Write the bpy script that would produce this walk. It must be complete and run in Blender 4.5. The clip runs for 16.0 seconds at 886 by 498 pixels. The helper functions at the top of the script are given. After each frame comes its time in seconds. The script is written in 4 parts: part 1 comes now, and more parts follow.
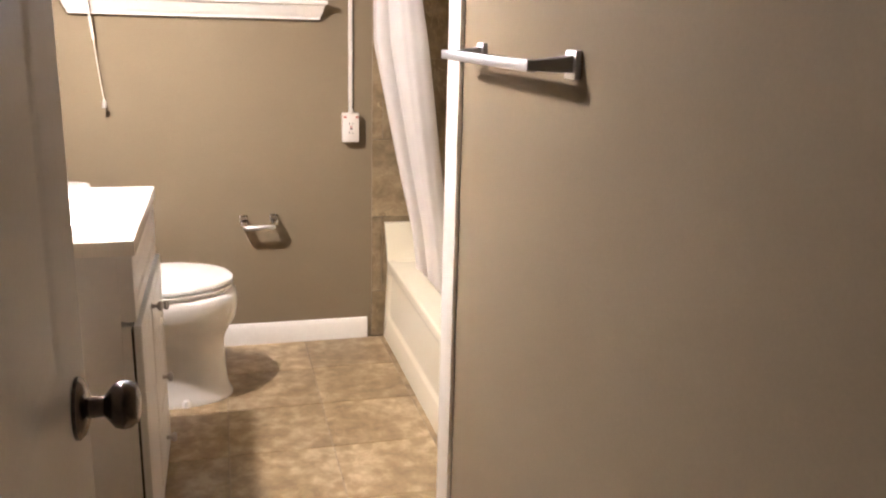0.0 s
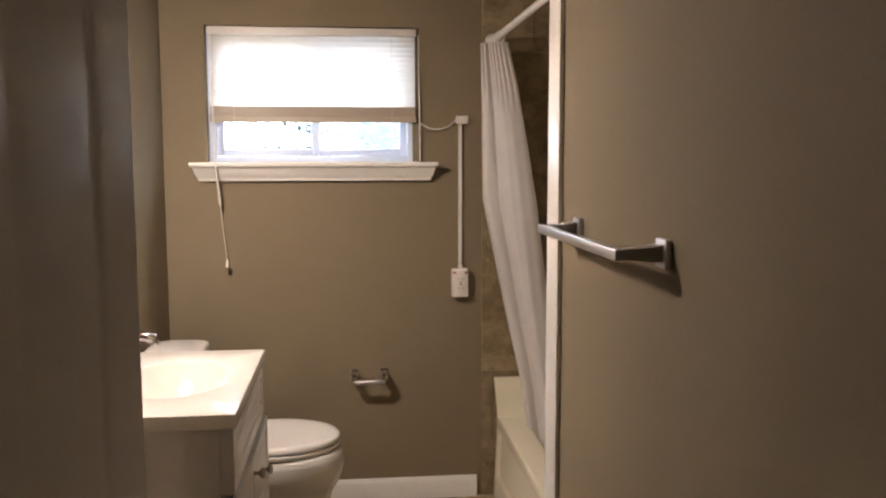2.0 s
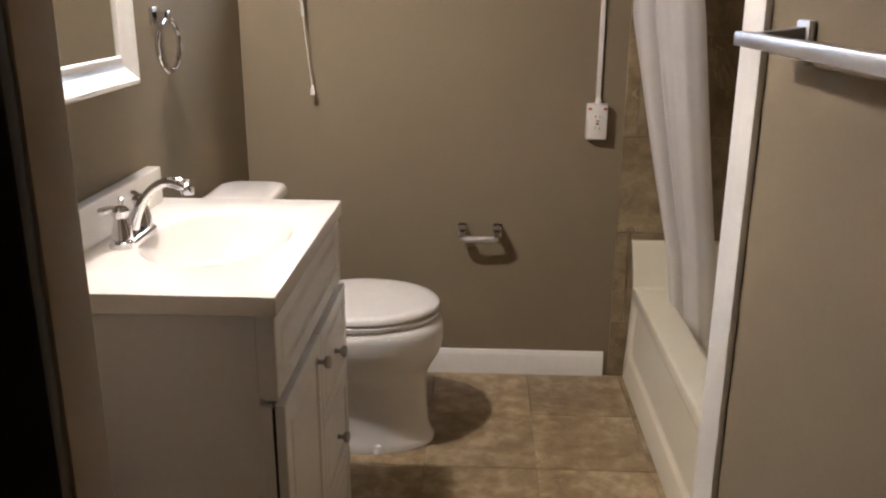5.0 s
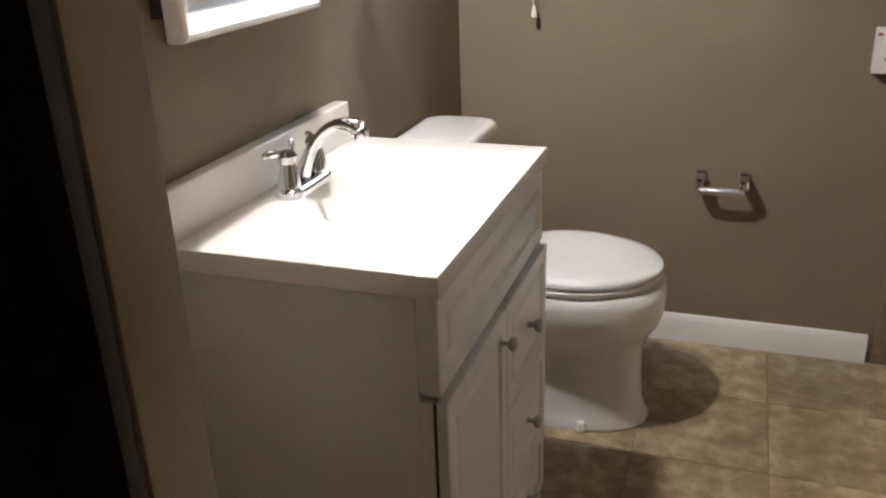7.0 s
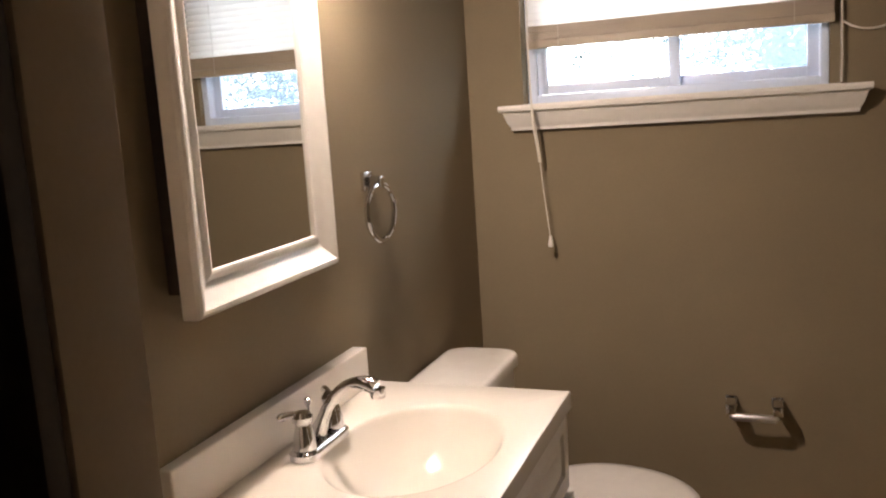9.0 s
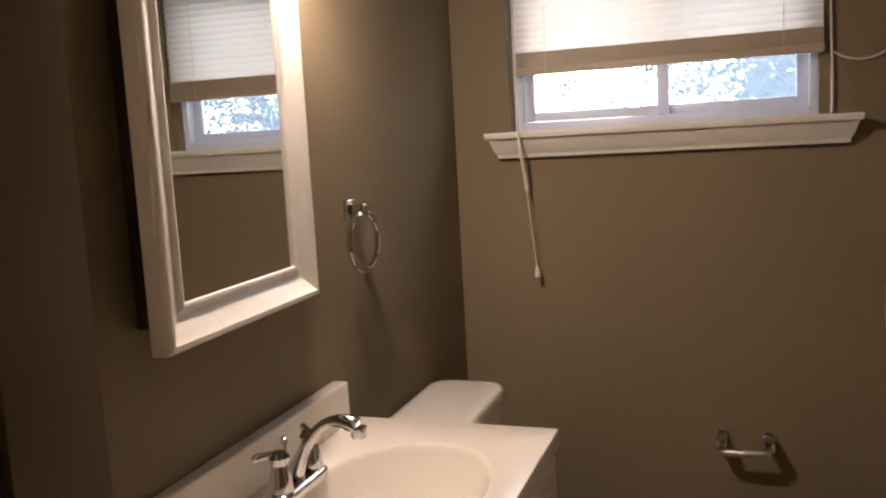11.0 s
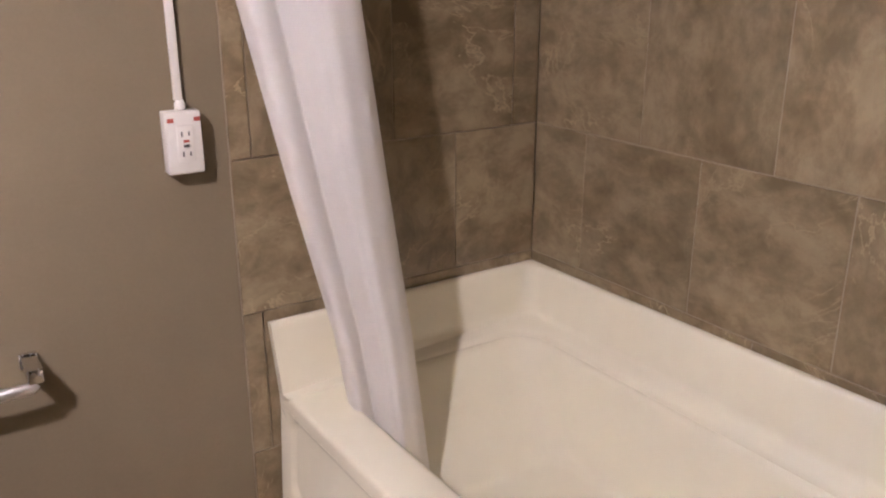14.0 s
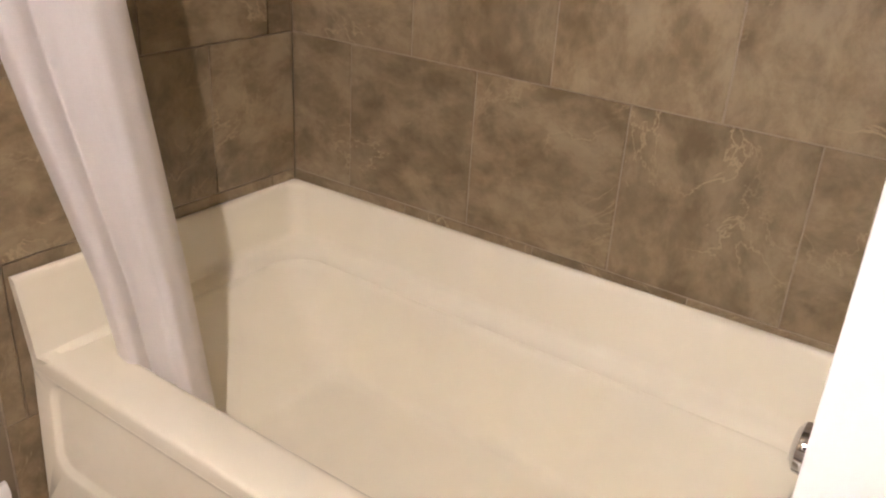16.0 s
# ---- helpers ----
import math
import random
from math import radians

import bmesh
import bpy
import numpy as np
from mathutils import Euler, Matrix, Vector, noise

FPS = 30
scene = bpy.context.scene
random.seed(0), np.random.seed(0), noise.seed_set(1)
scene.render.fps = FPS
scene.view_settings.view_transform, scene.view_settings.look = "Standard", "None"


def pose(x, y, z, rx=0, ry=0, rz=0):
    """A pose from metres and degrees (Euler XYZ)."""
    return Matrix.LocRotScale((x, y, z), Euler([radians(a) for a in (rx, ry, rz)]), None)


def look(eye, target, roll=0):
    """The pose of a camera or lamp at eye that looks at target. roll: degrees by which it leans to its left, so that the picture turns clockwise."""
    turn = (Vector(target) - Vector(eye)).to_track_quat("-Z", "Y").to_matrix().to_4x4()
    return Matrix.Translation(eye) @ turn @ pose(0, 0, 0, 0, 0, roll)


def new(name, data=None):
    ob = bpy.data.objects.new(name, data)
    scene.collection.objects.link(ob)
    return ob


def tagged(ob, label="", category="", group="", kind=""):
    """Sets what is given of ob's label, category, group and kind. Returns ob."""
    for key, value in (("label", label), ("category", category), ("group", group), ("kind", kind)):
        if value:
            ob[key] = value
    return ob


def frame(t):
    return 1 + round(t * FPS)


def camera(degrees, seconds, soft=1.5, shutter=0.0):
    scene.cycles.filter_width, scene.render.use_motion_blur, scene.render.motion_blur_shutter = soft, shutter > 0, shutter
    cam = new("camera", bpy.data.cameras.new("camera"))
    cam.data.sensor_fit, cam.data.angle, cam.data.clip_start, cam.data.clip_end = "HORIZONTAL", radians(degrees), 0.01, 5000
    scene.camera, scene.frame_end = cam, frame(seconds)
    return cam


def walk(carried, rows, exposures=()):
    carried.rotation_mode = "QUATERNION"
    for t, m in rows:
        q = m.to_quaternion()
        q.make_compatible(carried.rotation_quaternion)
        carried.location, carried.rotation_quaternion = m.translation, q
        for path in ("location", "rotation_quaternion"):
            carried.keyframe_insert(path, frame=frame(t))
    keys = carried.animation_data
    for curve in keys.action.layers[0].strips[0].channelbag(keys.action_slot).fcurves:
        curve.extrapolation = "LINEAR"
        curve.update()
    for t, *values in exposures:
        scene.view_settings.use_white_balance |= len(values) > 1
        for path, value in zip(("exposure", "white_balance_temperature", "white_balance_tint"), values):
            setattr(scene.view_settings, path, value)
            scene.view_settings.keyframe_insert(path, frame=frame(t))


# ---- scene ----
SOFT = 2.2
LAMP_C = (1.0, 0.855, 0.715)
SHADE_S, BULB_S = 34.0, 350.0
HAZE_S = 4.2
# seconds, stops, kelvin, tint
EXPOSURES = [(0.0, 3.32, 5850, 18), (0.5, 3.1, 5900, 21), (1.0, 2.75, 5750, 22), (1.5, 2.5, 5750, 20), (2.0, 1.95, 6300, 18), (3.0, 1.78, 6800, 16), (3.5, 1.72, 7000, 17), (4.0, 1.62, 7200, 18), (4.5, 1.65, 7000, 18),
             (5.0, 2.05, 5700, 14), (7.3, 2.15, 5250, 9), (8.0, 1.88, 5350, 11), (9.0, 1.55, 6600, 20), (11.3, 1.0, 7000, 23), (12.0, 1.12, 7100, 22), (12.5, 1.2, 7200, 21),
             (13.0, 1.58, 7100, 21), (13.5, 2.7, 5700, 23), (14.0, 2.82, 5400, 24), (14.5, 3.15, 5300, 21), (15.0, 3.05, 5250, 21), (15.5, 2.88, 5800, 21), (16.0, 2.9, 5800, 21)]
cam = camera(55.5, 16.0, soft=SOFT)
PATH = [
    (0, (1.018, 0.87, 1.34), (1.516, 2.737, 0.833), 1.5),
    (0.5, (1.078, 0.871, 1.351), (1.313, 2.786, 0.826), 1.4),
    (1, (1.081, 0.881, 1.368), (1.272, 2.811, 0.877), 1.2),
    (1.5, (1.09, 0.895, 1.398), (1.29, 2.848, 1.02), 0.6),
    (2, (1.088, 0.895, 1.436), (1.304, 2.873, 1.229), -0.1),
    (2.5, (1.091, 0.893, 1.457), (1.286, 2.882, 1.373), -0.6),
    (3, (1.127, 0.915, 1.449), (1.284, 2.905, 1.333), -0.1),
    (3.5, (1.135, 1.041, 1.419), (1.273, 3.022, 1.176), -0.1),
    (4, (1.106, 1.222, 1.397), (1.217, 3.189, 1.051), -1.1),
    (4.5, (1.114, 1.351, 1.363), (1.161, 3.293, 0.886), -0.9),
    (5, (1.154, 1.527, 1.345), (1.068, 3.438, 0.759), 0.3),
    (5.2, (1.153, 1.599, 1.324), (0.985, 3.479, 0.664), 0.5),
    (7.3, (1.176, 1.871, 1.318), (0.513, 3.604, 0.573), -3.0),
    (7.5, (1.173, 1.884, 1.328), (0.491, 3.641, 0.66), -3.3),
    (8, (1.168, 1.914, 1.358), (0.465, 3.706, 0.816), -3.2),
    (8.5, (1.159, 1.923, 1.378), (0.459, 3.744, 0.935), -3.6),
    (9, (1.175, 1.913, 1.412), (0.468, 3.758, 1.104), -3.7),
    (9.2, (1.158, 1.921, 1.425), (0.466, 3.781, 1.176), -4.3),
    (11.5, (1.149, 2.005, 1.405), (0.509, 3.882, 1.148), -2.2),
    (12, (1.072, 2.129, 1.391), (0.688, 4.07, 1.098), -2.2),
    (12.5, (1.015, 2.249, 1.364), (0.933, 4.214, 1.003), -2.7),
    (13, (1.024, 2.414, 1.334), (1.268, 4.343, 0.867), -2.1),
    (13.5, (1.073, 2.619, 1.331), (1.721, 4.422, 0.755), 0.3),
    (14, (1.07, 2.77, 1.25), (2.12, 4.34, 0.612), 0.0),
    (14.5, (1.053, 2.927, 1.259), (2.358, 4.151, 0.365), 1.6),
    (15, (1.031, 2.938, 1.233), (2.45, 3.978, 0.282), 3.4),
    (15.5, (0.977, 2.963, 1.237), (2.481, 3.913, 0.321), 4.7),
    (16, (1.01, 2.949, 1.26), (2.509, 3.973, 0.42), 3.6),
]
walk(cam, [(t, look(eye, target, roll)) for t, eye, target, roll in PATH], EXPOSURES)

world = bpy.data.worlds.new("sky")
scene.world = world
world.use_nodes = True
wn = world.node_tree
sky = wn.nodes.new("ShaderNodeTexSky")
sky.sky_type, sky.sun_disc = "NISHITA", False
sky.sun_elevation, sky.sun_rotation = radians(48), radians(200)
wn.links.new(sky.outputs[0], wn.nodes["Background"].inputs[0])
wn.nodes["Background"].inputs[1].default_value = 0.15
sun = new("sun", bpy.data.lights.new("sun", "SUN"))
sun.data.energy, sun.data.angle, sun.data.color = 2.5, radians(0.6), (1.0, 0.95, 0.87)
sun.matrix_world = look((0, 0, 30), (-6, 18, 0))


# ---------------------------------------------------------------- materials
def material(name, base, rough=0.5, metal=0.0, dark=None, scale=6.0, fine=90.0, bump=0.05, mix=0.5, island=False, spec=0.5):
    m = bpy.data.materials.new(name)
    m.use_nodes = True
    n, l = m.node_tree.nodes, m.node_tree.links
    p = n["Principled BSDF"]
    p.inputs["Roughness"].default_value, p.inputs["Metallic"].default_value = rough, metal
    p.inputs["Specular IOR Level"].default_value = spec
    tc = n.new("ShaderNodeTexCoord")
    info = n.new("ShaderNodeObjectInfo")
    off = n.new("ShaderNodeVectorMath")
    off.operation = "MULTIPLY_ADD"
    off.inputs[1].default_value = (1, 1, 1)
    sc = n.new("ShaderNodeVectorMath")
    sc.operation = "SCALE"
    sc.inputs[0].default_value = (37.0, 53.0, 71.0)
    l.new(info.outputs["Random"], sc.inputs["Scale"])
    l.new(tc.outputs["Object"], off.inputs[0])
    l.new(sc.outputs[0], off.inputs[2])
    n1 = n.new("ShaderNodeTexNoise")
    n1.inputs["Scale"].default_value, n1.inputs["Detail"].default_value = scale, 5
    n2 = n.new("ShaderNodeTexNoise")
    n2.inputs["Scale"].default_value, n2.inputs["Detail"].default_value = fine, 3
    l.new(off.outputs[0], n1.inputs["Vector"])
    l.new(off.outputs[0], n2.inputs["Vector"])
    d = dark or tuple(c * 0.95 for c in base)
    mx = n.new("ShaderNodeMix")
    mx.data_type = "RGBA"
    mx.inputs["A"].default_value, mx.inputs["B"].default_value = (*d, 1), (*base, 1)
    add = n.new("ShaderNodeMath")
    add.operation = "MULTIPLY_ADD"
    add.inputs[1].default_value, add.use_clamp = 0.5, True
    half = n.new("ShaderNodeMath")
    half.operation = "MULTIPLY"
    half.inputs[1].default_value = 0.5
    l.new(n2.outputs[0], half.inputs[0])
    l.new(n1.outputs[0], add.inputs[0])
    l.new(half.outputs[0], add.inputs[2])
    ramp = n.new("ShaderNodeValToRGB")
    ramp.color_ramp.elements[0].position, ramp.color_ramp.elements[1].position = 0.5 - mix / 4, 0.5 + mix / 4
    l.new(add.outputs[0], ramp.inputs[0])
    l.new(ramp.outputs[0], mx.inputs["Factor"])
    l.new(mx.outputs["Result"], p.inputs["Base Color"])
    if bump:
        b = n.new("ShaderNodeBump")
        b.inputs["Strength"].default_value, b.inputs["Distance"].default_value = bump, 0.01
        l.new(n2.outputs[0], b.inputs["Height"])
        l.new(b.outputs[0], p.inputs["Normal"])
    return m


def stone(name, dark, mid, light, scale, rough, vein=0.5, tone=0.25, bump=0.12, stretch=1.0, grain_mix=0.0):
    """Mottled, veined ceramic stone; every piece has a pattern and tone of its own."""
    m = bpy.data.materials.new(name)
    m.use_nodes = True
    n, l = m.node_tree.nodes, m.node_tree.links
    p = n["Principled BSDF"]
    tc, info = n.new("ShaderNodeTexCoord"), n.new("ShaderNodeObjectInfo")
    sc = n.new("ShaderNodeVectorMath")
    sc.operation = "SCALE"
    sc.inputs[0].default_value = (41.0, 67.0, 23.0)
    l.new(info.outputs["Random"], sc.inputs["Scale"])
    off = n.new("ShaderNodeVectorMath")
    grain = n.new("ShaderNodeVectorMath")
    grain.operation = "MULTIPLY"
    grain.inputs[1].default_value = (stretch, 1, 1)
    l.new(tc.outputs["Object"], grain.inputs[0])
    l.new(grain.outputs[0], off.inputs[0])
    l.new(sc.outputs[0], off.inputs[1])
    big, small, warp = (n.new("ShaderNodeTexNoise") for _ in range(3))
    for node, s, dt, ds in ((big, scale, 6, 0.45), (small, scale * 5, 7, 0.25), (warp, scale * 1.3, 8, 0.9)):
        node.inputs["Scale"].default_value, node.inputs["Detail"].default_value, node.inputs["Distortion"].default_value = s, dt, ds
        node.inputs["Roughness"].default_value = 0.60
        l.new(off.outputs[0], node.inputs["Vector"])
    mixn = n.new("ShaderNodeMix")
    mixn.inputs["Factor"].default_value = 0.56
    l.new(big.outputs[0], mixn.inputs["A"])
    l.new(small.outputs[0], mixn.inputs["B"])
    grit = n.new("ShaderNodeTexNoise")
    grit.inputs["Scale"].default_value, grit.inputs["Detail"].default_value, grit.inputs["Roughness"].default_value, grit.inputs["Distortion"].default_value = scale * 2.8, 8, 0.66, 0.3
    l.new(off.outputs[0], grit.inputs["Vector"])
    fine = n.new("ShaderNodeMix")
    fine.inputs["Factor"].default_value = grain_mix
    l.new(mixn.outputs[0], fine.inputs["A"])
    crisp = n.new("ShaderNodeMapRange")
    crisp.inputs["From Min"].default_value, crisp.inputs["From Max"].default_value = 0.40, 0.60
    crisp.inputs["To Min"].default_value, crisp.inputs["To Max"].default_value = 0.34, 0.66
    l.new(grit.outputs[0], crisp.inputs["Value"])
    l.new(crisp.outputs[0], fine.inputs["B"])
    ramp = n.new("ShaderNodeValToRGB")
    e = ramp.color_ramp.elements
    e[0].position, e[0].color = 0.39, (*dark, 1)
    e[1].position, e[1].color = 0.61, (*light, 1)
    k = e.new(0.49)
    k.color = (*mid, 1)
    l.new(fine.outputs[0], ramp.inputs[0])
    vr = n.new("ShaderNodeValToRGB")
    v = vr.color_ramp.elements
    v[0].position, v[0].color = 0.488, (0, 0, 0, 1)
    v[1].position, v[1].color = 0.512, (0, 0, 0, 1)
    v.new(0.5).color = (1, 1, 1, 1)
    l.new(warp.outputs[0], vr.inputs[0])
    vm = n.new("ShaderNodeMath")
    vm.operation = "MULTIPLY"
    patch = n.new("ShaderNodeTexNoise")
    patch.inputs["Scale"].default_value, patch.inputs["Detail"].default_value = scale * 0.9, 2
    pv = n.new("ShaderNodeVectorMath")
    pv.operation = "ADD"
    pv.inputs[1].default_value = (9.3, 4.1, 2.7)
    l.new(off.outputs[0], pv.inputs[0])
    l.new(pv.outputs[0], patch.inputs["Vector"])
    pr = n.new("ShaderNodeMapRange")
    pr.inputs["From Min"].default_value, pr.inputs["From Max"].default_value = 0.47, 0.64
    l.new(patch.outputs[0], pr.inputs["Value"])
    l.new(vr.outputs[0], vm.inputs[0])
    l.new(pr.outputs[0], vm.inputs[1])
    vs = n.new("ShaderNodeMath")
    vs.operation = "MULTIPLY"
    vs.inputs[1].default_value = vein * 1.6
    l.new(vm.outputs[0], vs.inputs[0])
    mx = n.new("ShaderNodeMix")
    mx.data_type = "RGBA"
    mx.inputs["B"].default_value = (*[min(1, c * 1.2) for c in light], 1)
    l.new(vs.outputs[0], mx.inputs["Factor"])
    l.new(ramp.outputs[0], mx.inputs["A"])
    tn = n.new("ShaderNodeHueSaturation")
    tm = n.new("ShaderNodeMath")
    tm.operation = "MULTIPLY_ADD"
    tm.inputs[1].default_value, tm.inputs[2].default_value = tone, 1 - tone / 2
    l.new(info.outputs["Random"], tm.inputs[0])
    l.new(tm.outputs[0], tn.inputs["Value"])
    tn.inputs["Saturation"].default_value = 1.10
    l.new(mx.outputs["Result"], tn.inputs["Color"])
    l.new(tn.outputs[0], p.inputs["Base Color"])
    p.inputs["Roughness"].default_value = rough
    b = n.new("ShaderNodeBump")
    b.inputs["Strength"].default_value, b.inputs["Distance"].default_value = bump, 0.01
    l.new(mixn.outputs[0], b.inputs["Height"])
    l.new(b.outputs[0], p.inputs["Normal"])
    return m


def glow(name, colour, strength):
    m = bpy.data.materials.new(name)
    m.use_nodes = True
    p = m.node_tree.nodes["Principled BSDF"]
    p.inputs["Base Color"].default_value = (0.9, 0.88, 0.84, 1)
    p.inputs["Emission Color"].default_value, p.inputs["Emission Strength"].default_value = (*colour, 1), strength
    p.inputs["Roughness"].default_value = 0.3
    return m


def thin(name, colour, through_colour, amount, rough=0.6):
    """Thin cloth or plastic that lets part of the light through."""
    m = material(name, colour, rough, dark=tuple(c * 0.93 for c in colour), scale=9, fine=260, bump=0.015)
    n, l = m.node_tree.nodes, m.node_tree.links
    t = n.new("ShaderNodeBsdfTranslucent")
    t.inputs["Color"].default_value = (*through_colour, 1)
    mx = n.new("ShaderNodeMixShader")
    mx.inputs[0].default_value = amount
    l.new(n["Principled BSDF"].outputs[0], mx.inputs[1])
    l.new(t.outputs[0], mx.inputs[2])
    l.new(mx.outputs[0], n["Material Output"].inputs[0])
    return m


WALL = material("taupe_wall_paint", (0.229, 0.184, 0.119), 0.75, dark=(0.208, 0.167, 0.107), scale=2.2, fine=170, bump=0.035, mix=0.9, spec=0.12)
CEIL = material("ceiling_paint", (0.222, 0.181, 0.125), 0.8, scale=3, fine=120, bump=0.2)
WHITE = material("white_trim_paint", (0.80, 0.775, 0.72), 0.32, scale=5, fine=60, bump=0.05)
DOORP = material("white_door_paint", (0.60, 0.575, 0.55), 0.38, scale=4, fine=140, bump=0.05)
CAB = material("white_cabinet_laminate", (0.76, 0.735, 0.69), 0.30, scale=4, fine=50, bump=0.02)
TUBM = material("almond_tub_acrylic", (0.80, 0.75, 0.595), 0.12, dark=(0.785, 0.735, 0.58), scale=3, fine=25, bump=0.004)
CERAM = material("white_porcelain", (0.80, 0.77, 0.715), 0.10, scale=3, fine=20, bump=0.01)
SEATM = material("white_seat_plastic", (0.83, 0.80, 0.75), 0.22, scale=3, fine=40, bump=0.01)
MARBLE = material("cultured_marble", (0.79, 0.745, 0.665), 0.18, dark=(0.77, 0.725, 0.645), scale=4, fine=30, bump=0.0, mix=0.9)
CHROME = material("chrome", (0.72, 0.72, 0.73), 0.07, 1.0, scale=8, fine=60, bump=0.01)
NICKEL = material("brushed_chrome", (0.66, 0.655, 0.68), 0.36, 1.0, scale=10, fine=200, bump=0.03)
BRONZE = material("dark_pewter_knob", (0.20, 0.17, 0.15), 0.24, 1.0, dark=(0.12, 0.10, 0.09), scale=25, fine=120, bump=0.03)
# near-black brown: shade put into the colour of recess and mirror case
UNLIT_BROWN = material("unlit_brown", (0.030, 0.018, 0.012), 0.45, dark=(0.016, 0.010, 0.007), scale=5, fine=60, bump=0.1)
PEWTER = material("pewter_cabinet_knob", (0.46, 0.43, 0.40), 0.30, 1.0, scale=25, fine=120, bump=0.02)
# lighter copy of the wall paint, with bounce light put into its colour
WALL_LIFTED = material("lifted_wall_paint", (0.37, 0.31, 0.24), 0.75, scale=2.5, fine=150, bump=0.03, spec=0.12)
GROUT = material("pale_grout", (0.33, 0.265, 0.19), 0.85, scale=12, fine=150, bump=0.2)
PLASTIC = material("white_plastic", (0.78, 0.74, 0.68), 0.35, scale=8, fine=80, bump=0.02)
SLOT = material("dark_slot", (0.05, 0.04, 0.04), 0.5, bump=0.0)
REDP = material("red_button_plastic", (0.45, 0.10, 0.07), 0.4, bump=0.0)
CORD = material("white_cord", (0.74, 0.70, 0.62), 0.7, scale=40, fine=300, bump=0.2)
GAP_BLACK = material("gap_shadow_black", (0.02, 0.018, 0.016), 0.7, bump=0.0)
RAIL = material("cream_rail_shaded_slat", (0.52, 0.44, 0.34), 0.45, scale=12, fine=90, bump=0.05)
# white vinyl with the blue of daylight put into its base colour
VINYL = material("daylight_tinted_vinyl", (0.68, 0.76, 0.90), 0.35, scale=5, fine=60, bump=0.02)
WALLTILE = stone("brown_travertine_tile", (0.150, 0.113, 0.064), (0.222, 0.173, 0.106), (0.315, 0.256, 0.163), 4.2, 0.30, 0.75, 0.26, stretch=0.75, grain_mix=0.42)
FLOORTILE = stone("tan_stone_vinyl_tile", (0.215, 0.158, 0.092), (0.305, 0.230, 0.137), (0.48, 0.388, 0.260), 3.6, 0.34, 0.25, 0.34, 0.05, grain_mix=0.12)
SLAT = thin("blind_slat_vinyl", (0.78, 0.74, 0.68), (0.90, 0.84, 0.78), 0.40, 0.4)
CURTAIN = thin("white_curtain_cloth", (0.86, 0.83, 0.80), (0.85, 0.80, 0.74), 0.30, 0.55)
SHADE = glow("frosted_lamp_glass", LAMP_C, SHADE_S)
BULB = glow("lit_bulb", LAMP_C, BULB_S)
LEAF = thin("green_leaf", (0.05, 0.085, 0.065), (0.11, 0.17, 0.17), 0.5)
BARK = material("bark", (0.22, 0.18, 0.14), 0.9, scale=14, fine=60, bump=0.5)
GRASS = material("lawn", (0.10, 0.13, 0.05), 0.9, dark=(0.06, 0.08, 0.03), scale=1.5, fine=30, bump=0.4)
FENCE = material("pale_fence_board", (0.55, 0.52, 0.48), 0.8, scale=4, fine=50, bump=0.2)

GLASS = bpy.data.materials.new("window_glass")
GLASS.use_nodes = True
gp = GLASS.node_tree.nodes["Principled BSDF"]
gp.inputs["Transmission Weight"].default_value, gp.inputs["Roughness"].default_value, gp.inputs["IOR"].default_value = 1.0, 0.0, 1.45
gp.inputs["Base Color"].default_value = (0.97, 0.99, 1.0, 1)
MIRROR = bpy.data.materials.new("mirror_silver")
MIRROR.use_nodes = True
mp = MIRROR.node_tree.nodes["Principled BSDF"]
mp.inputs["Metallic"].default_value, mp.inputs["Roughness"].default_value = 1.0, 0.012
mp.inputs["Base Color"].default_value = (0.84, 0.86, 0.85, 1)
SCREEN = bpy.data.materials.new("insect_screen")
SCREEN.use_nodes = True
sn, sl = SCREEN.node_tree.nodes, SCREEN.node_tree.links
st, smx = sn.new("ShaderNodeBsdfTransparent"), sn.new("ShaderNodeMixShader")
smx.inputs[0].default_value = 0.17
sb = sn.new("ShaderNodeBsdfTranslucent")
sb.inputs["Color"].default_value = (0.50, 0.64, 0.82, 1)
sl.new(st.outputs[0], smx.inputs[1])
sl.new(sb.outputs[0], smx.inputs[2])
sl.new(smx.outputs[0], sn["Material Output"].inputs[0])


# ---------------------------------------------------------------- mesh helpers
def mesh_from(name, bm, mat, smooth=None):
    bmesh.ops.recalc_face_normals(bm, faces=bm.faces)
    me = bpy.data.meshes.new(name)
    bm.to_mesh(me)
    bm.free()
    me.materials.append(mat)
    if smooth is not None:
        me.shade_smooth()
        me.set_sharp_from_angle(angle=radians(smooth))
    return me


def thing(name, base, label, category, group="", kind=""):
    e = new(name)
    e.empty_display_size = 0.1
    e.location = base
    return tagged(e, label, category, group, kind)


def part(name, bm, mat, parent, label="", smooth=35):
    ob = new(name, mesh_from(name, bm, mat, smooth))
    ob.parent = parent
    top = parent
    while top.parent:
        top = top.parent
    if parent == top:
        ob.matrix_parent_inverse = Matrix.Translation(-Vector(top.location))
    if label:
        ob["label"] = label
    return ob


def solid(name, bm, mat, label="", category="", group="", kind="", smooth=35):
    return tagged(new(name, mesh_from(name, bm, mat, smooth)), label, category, group, kind)


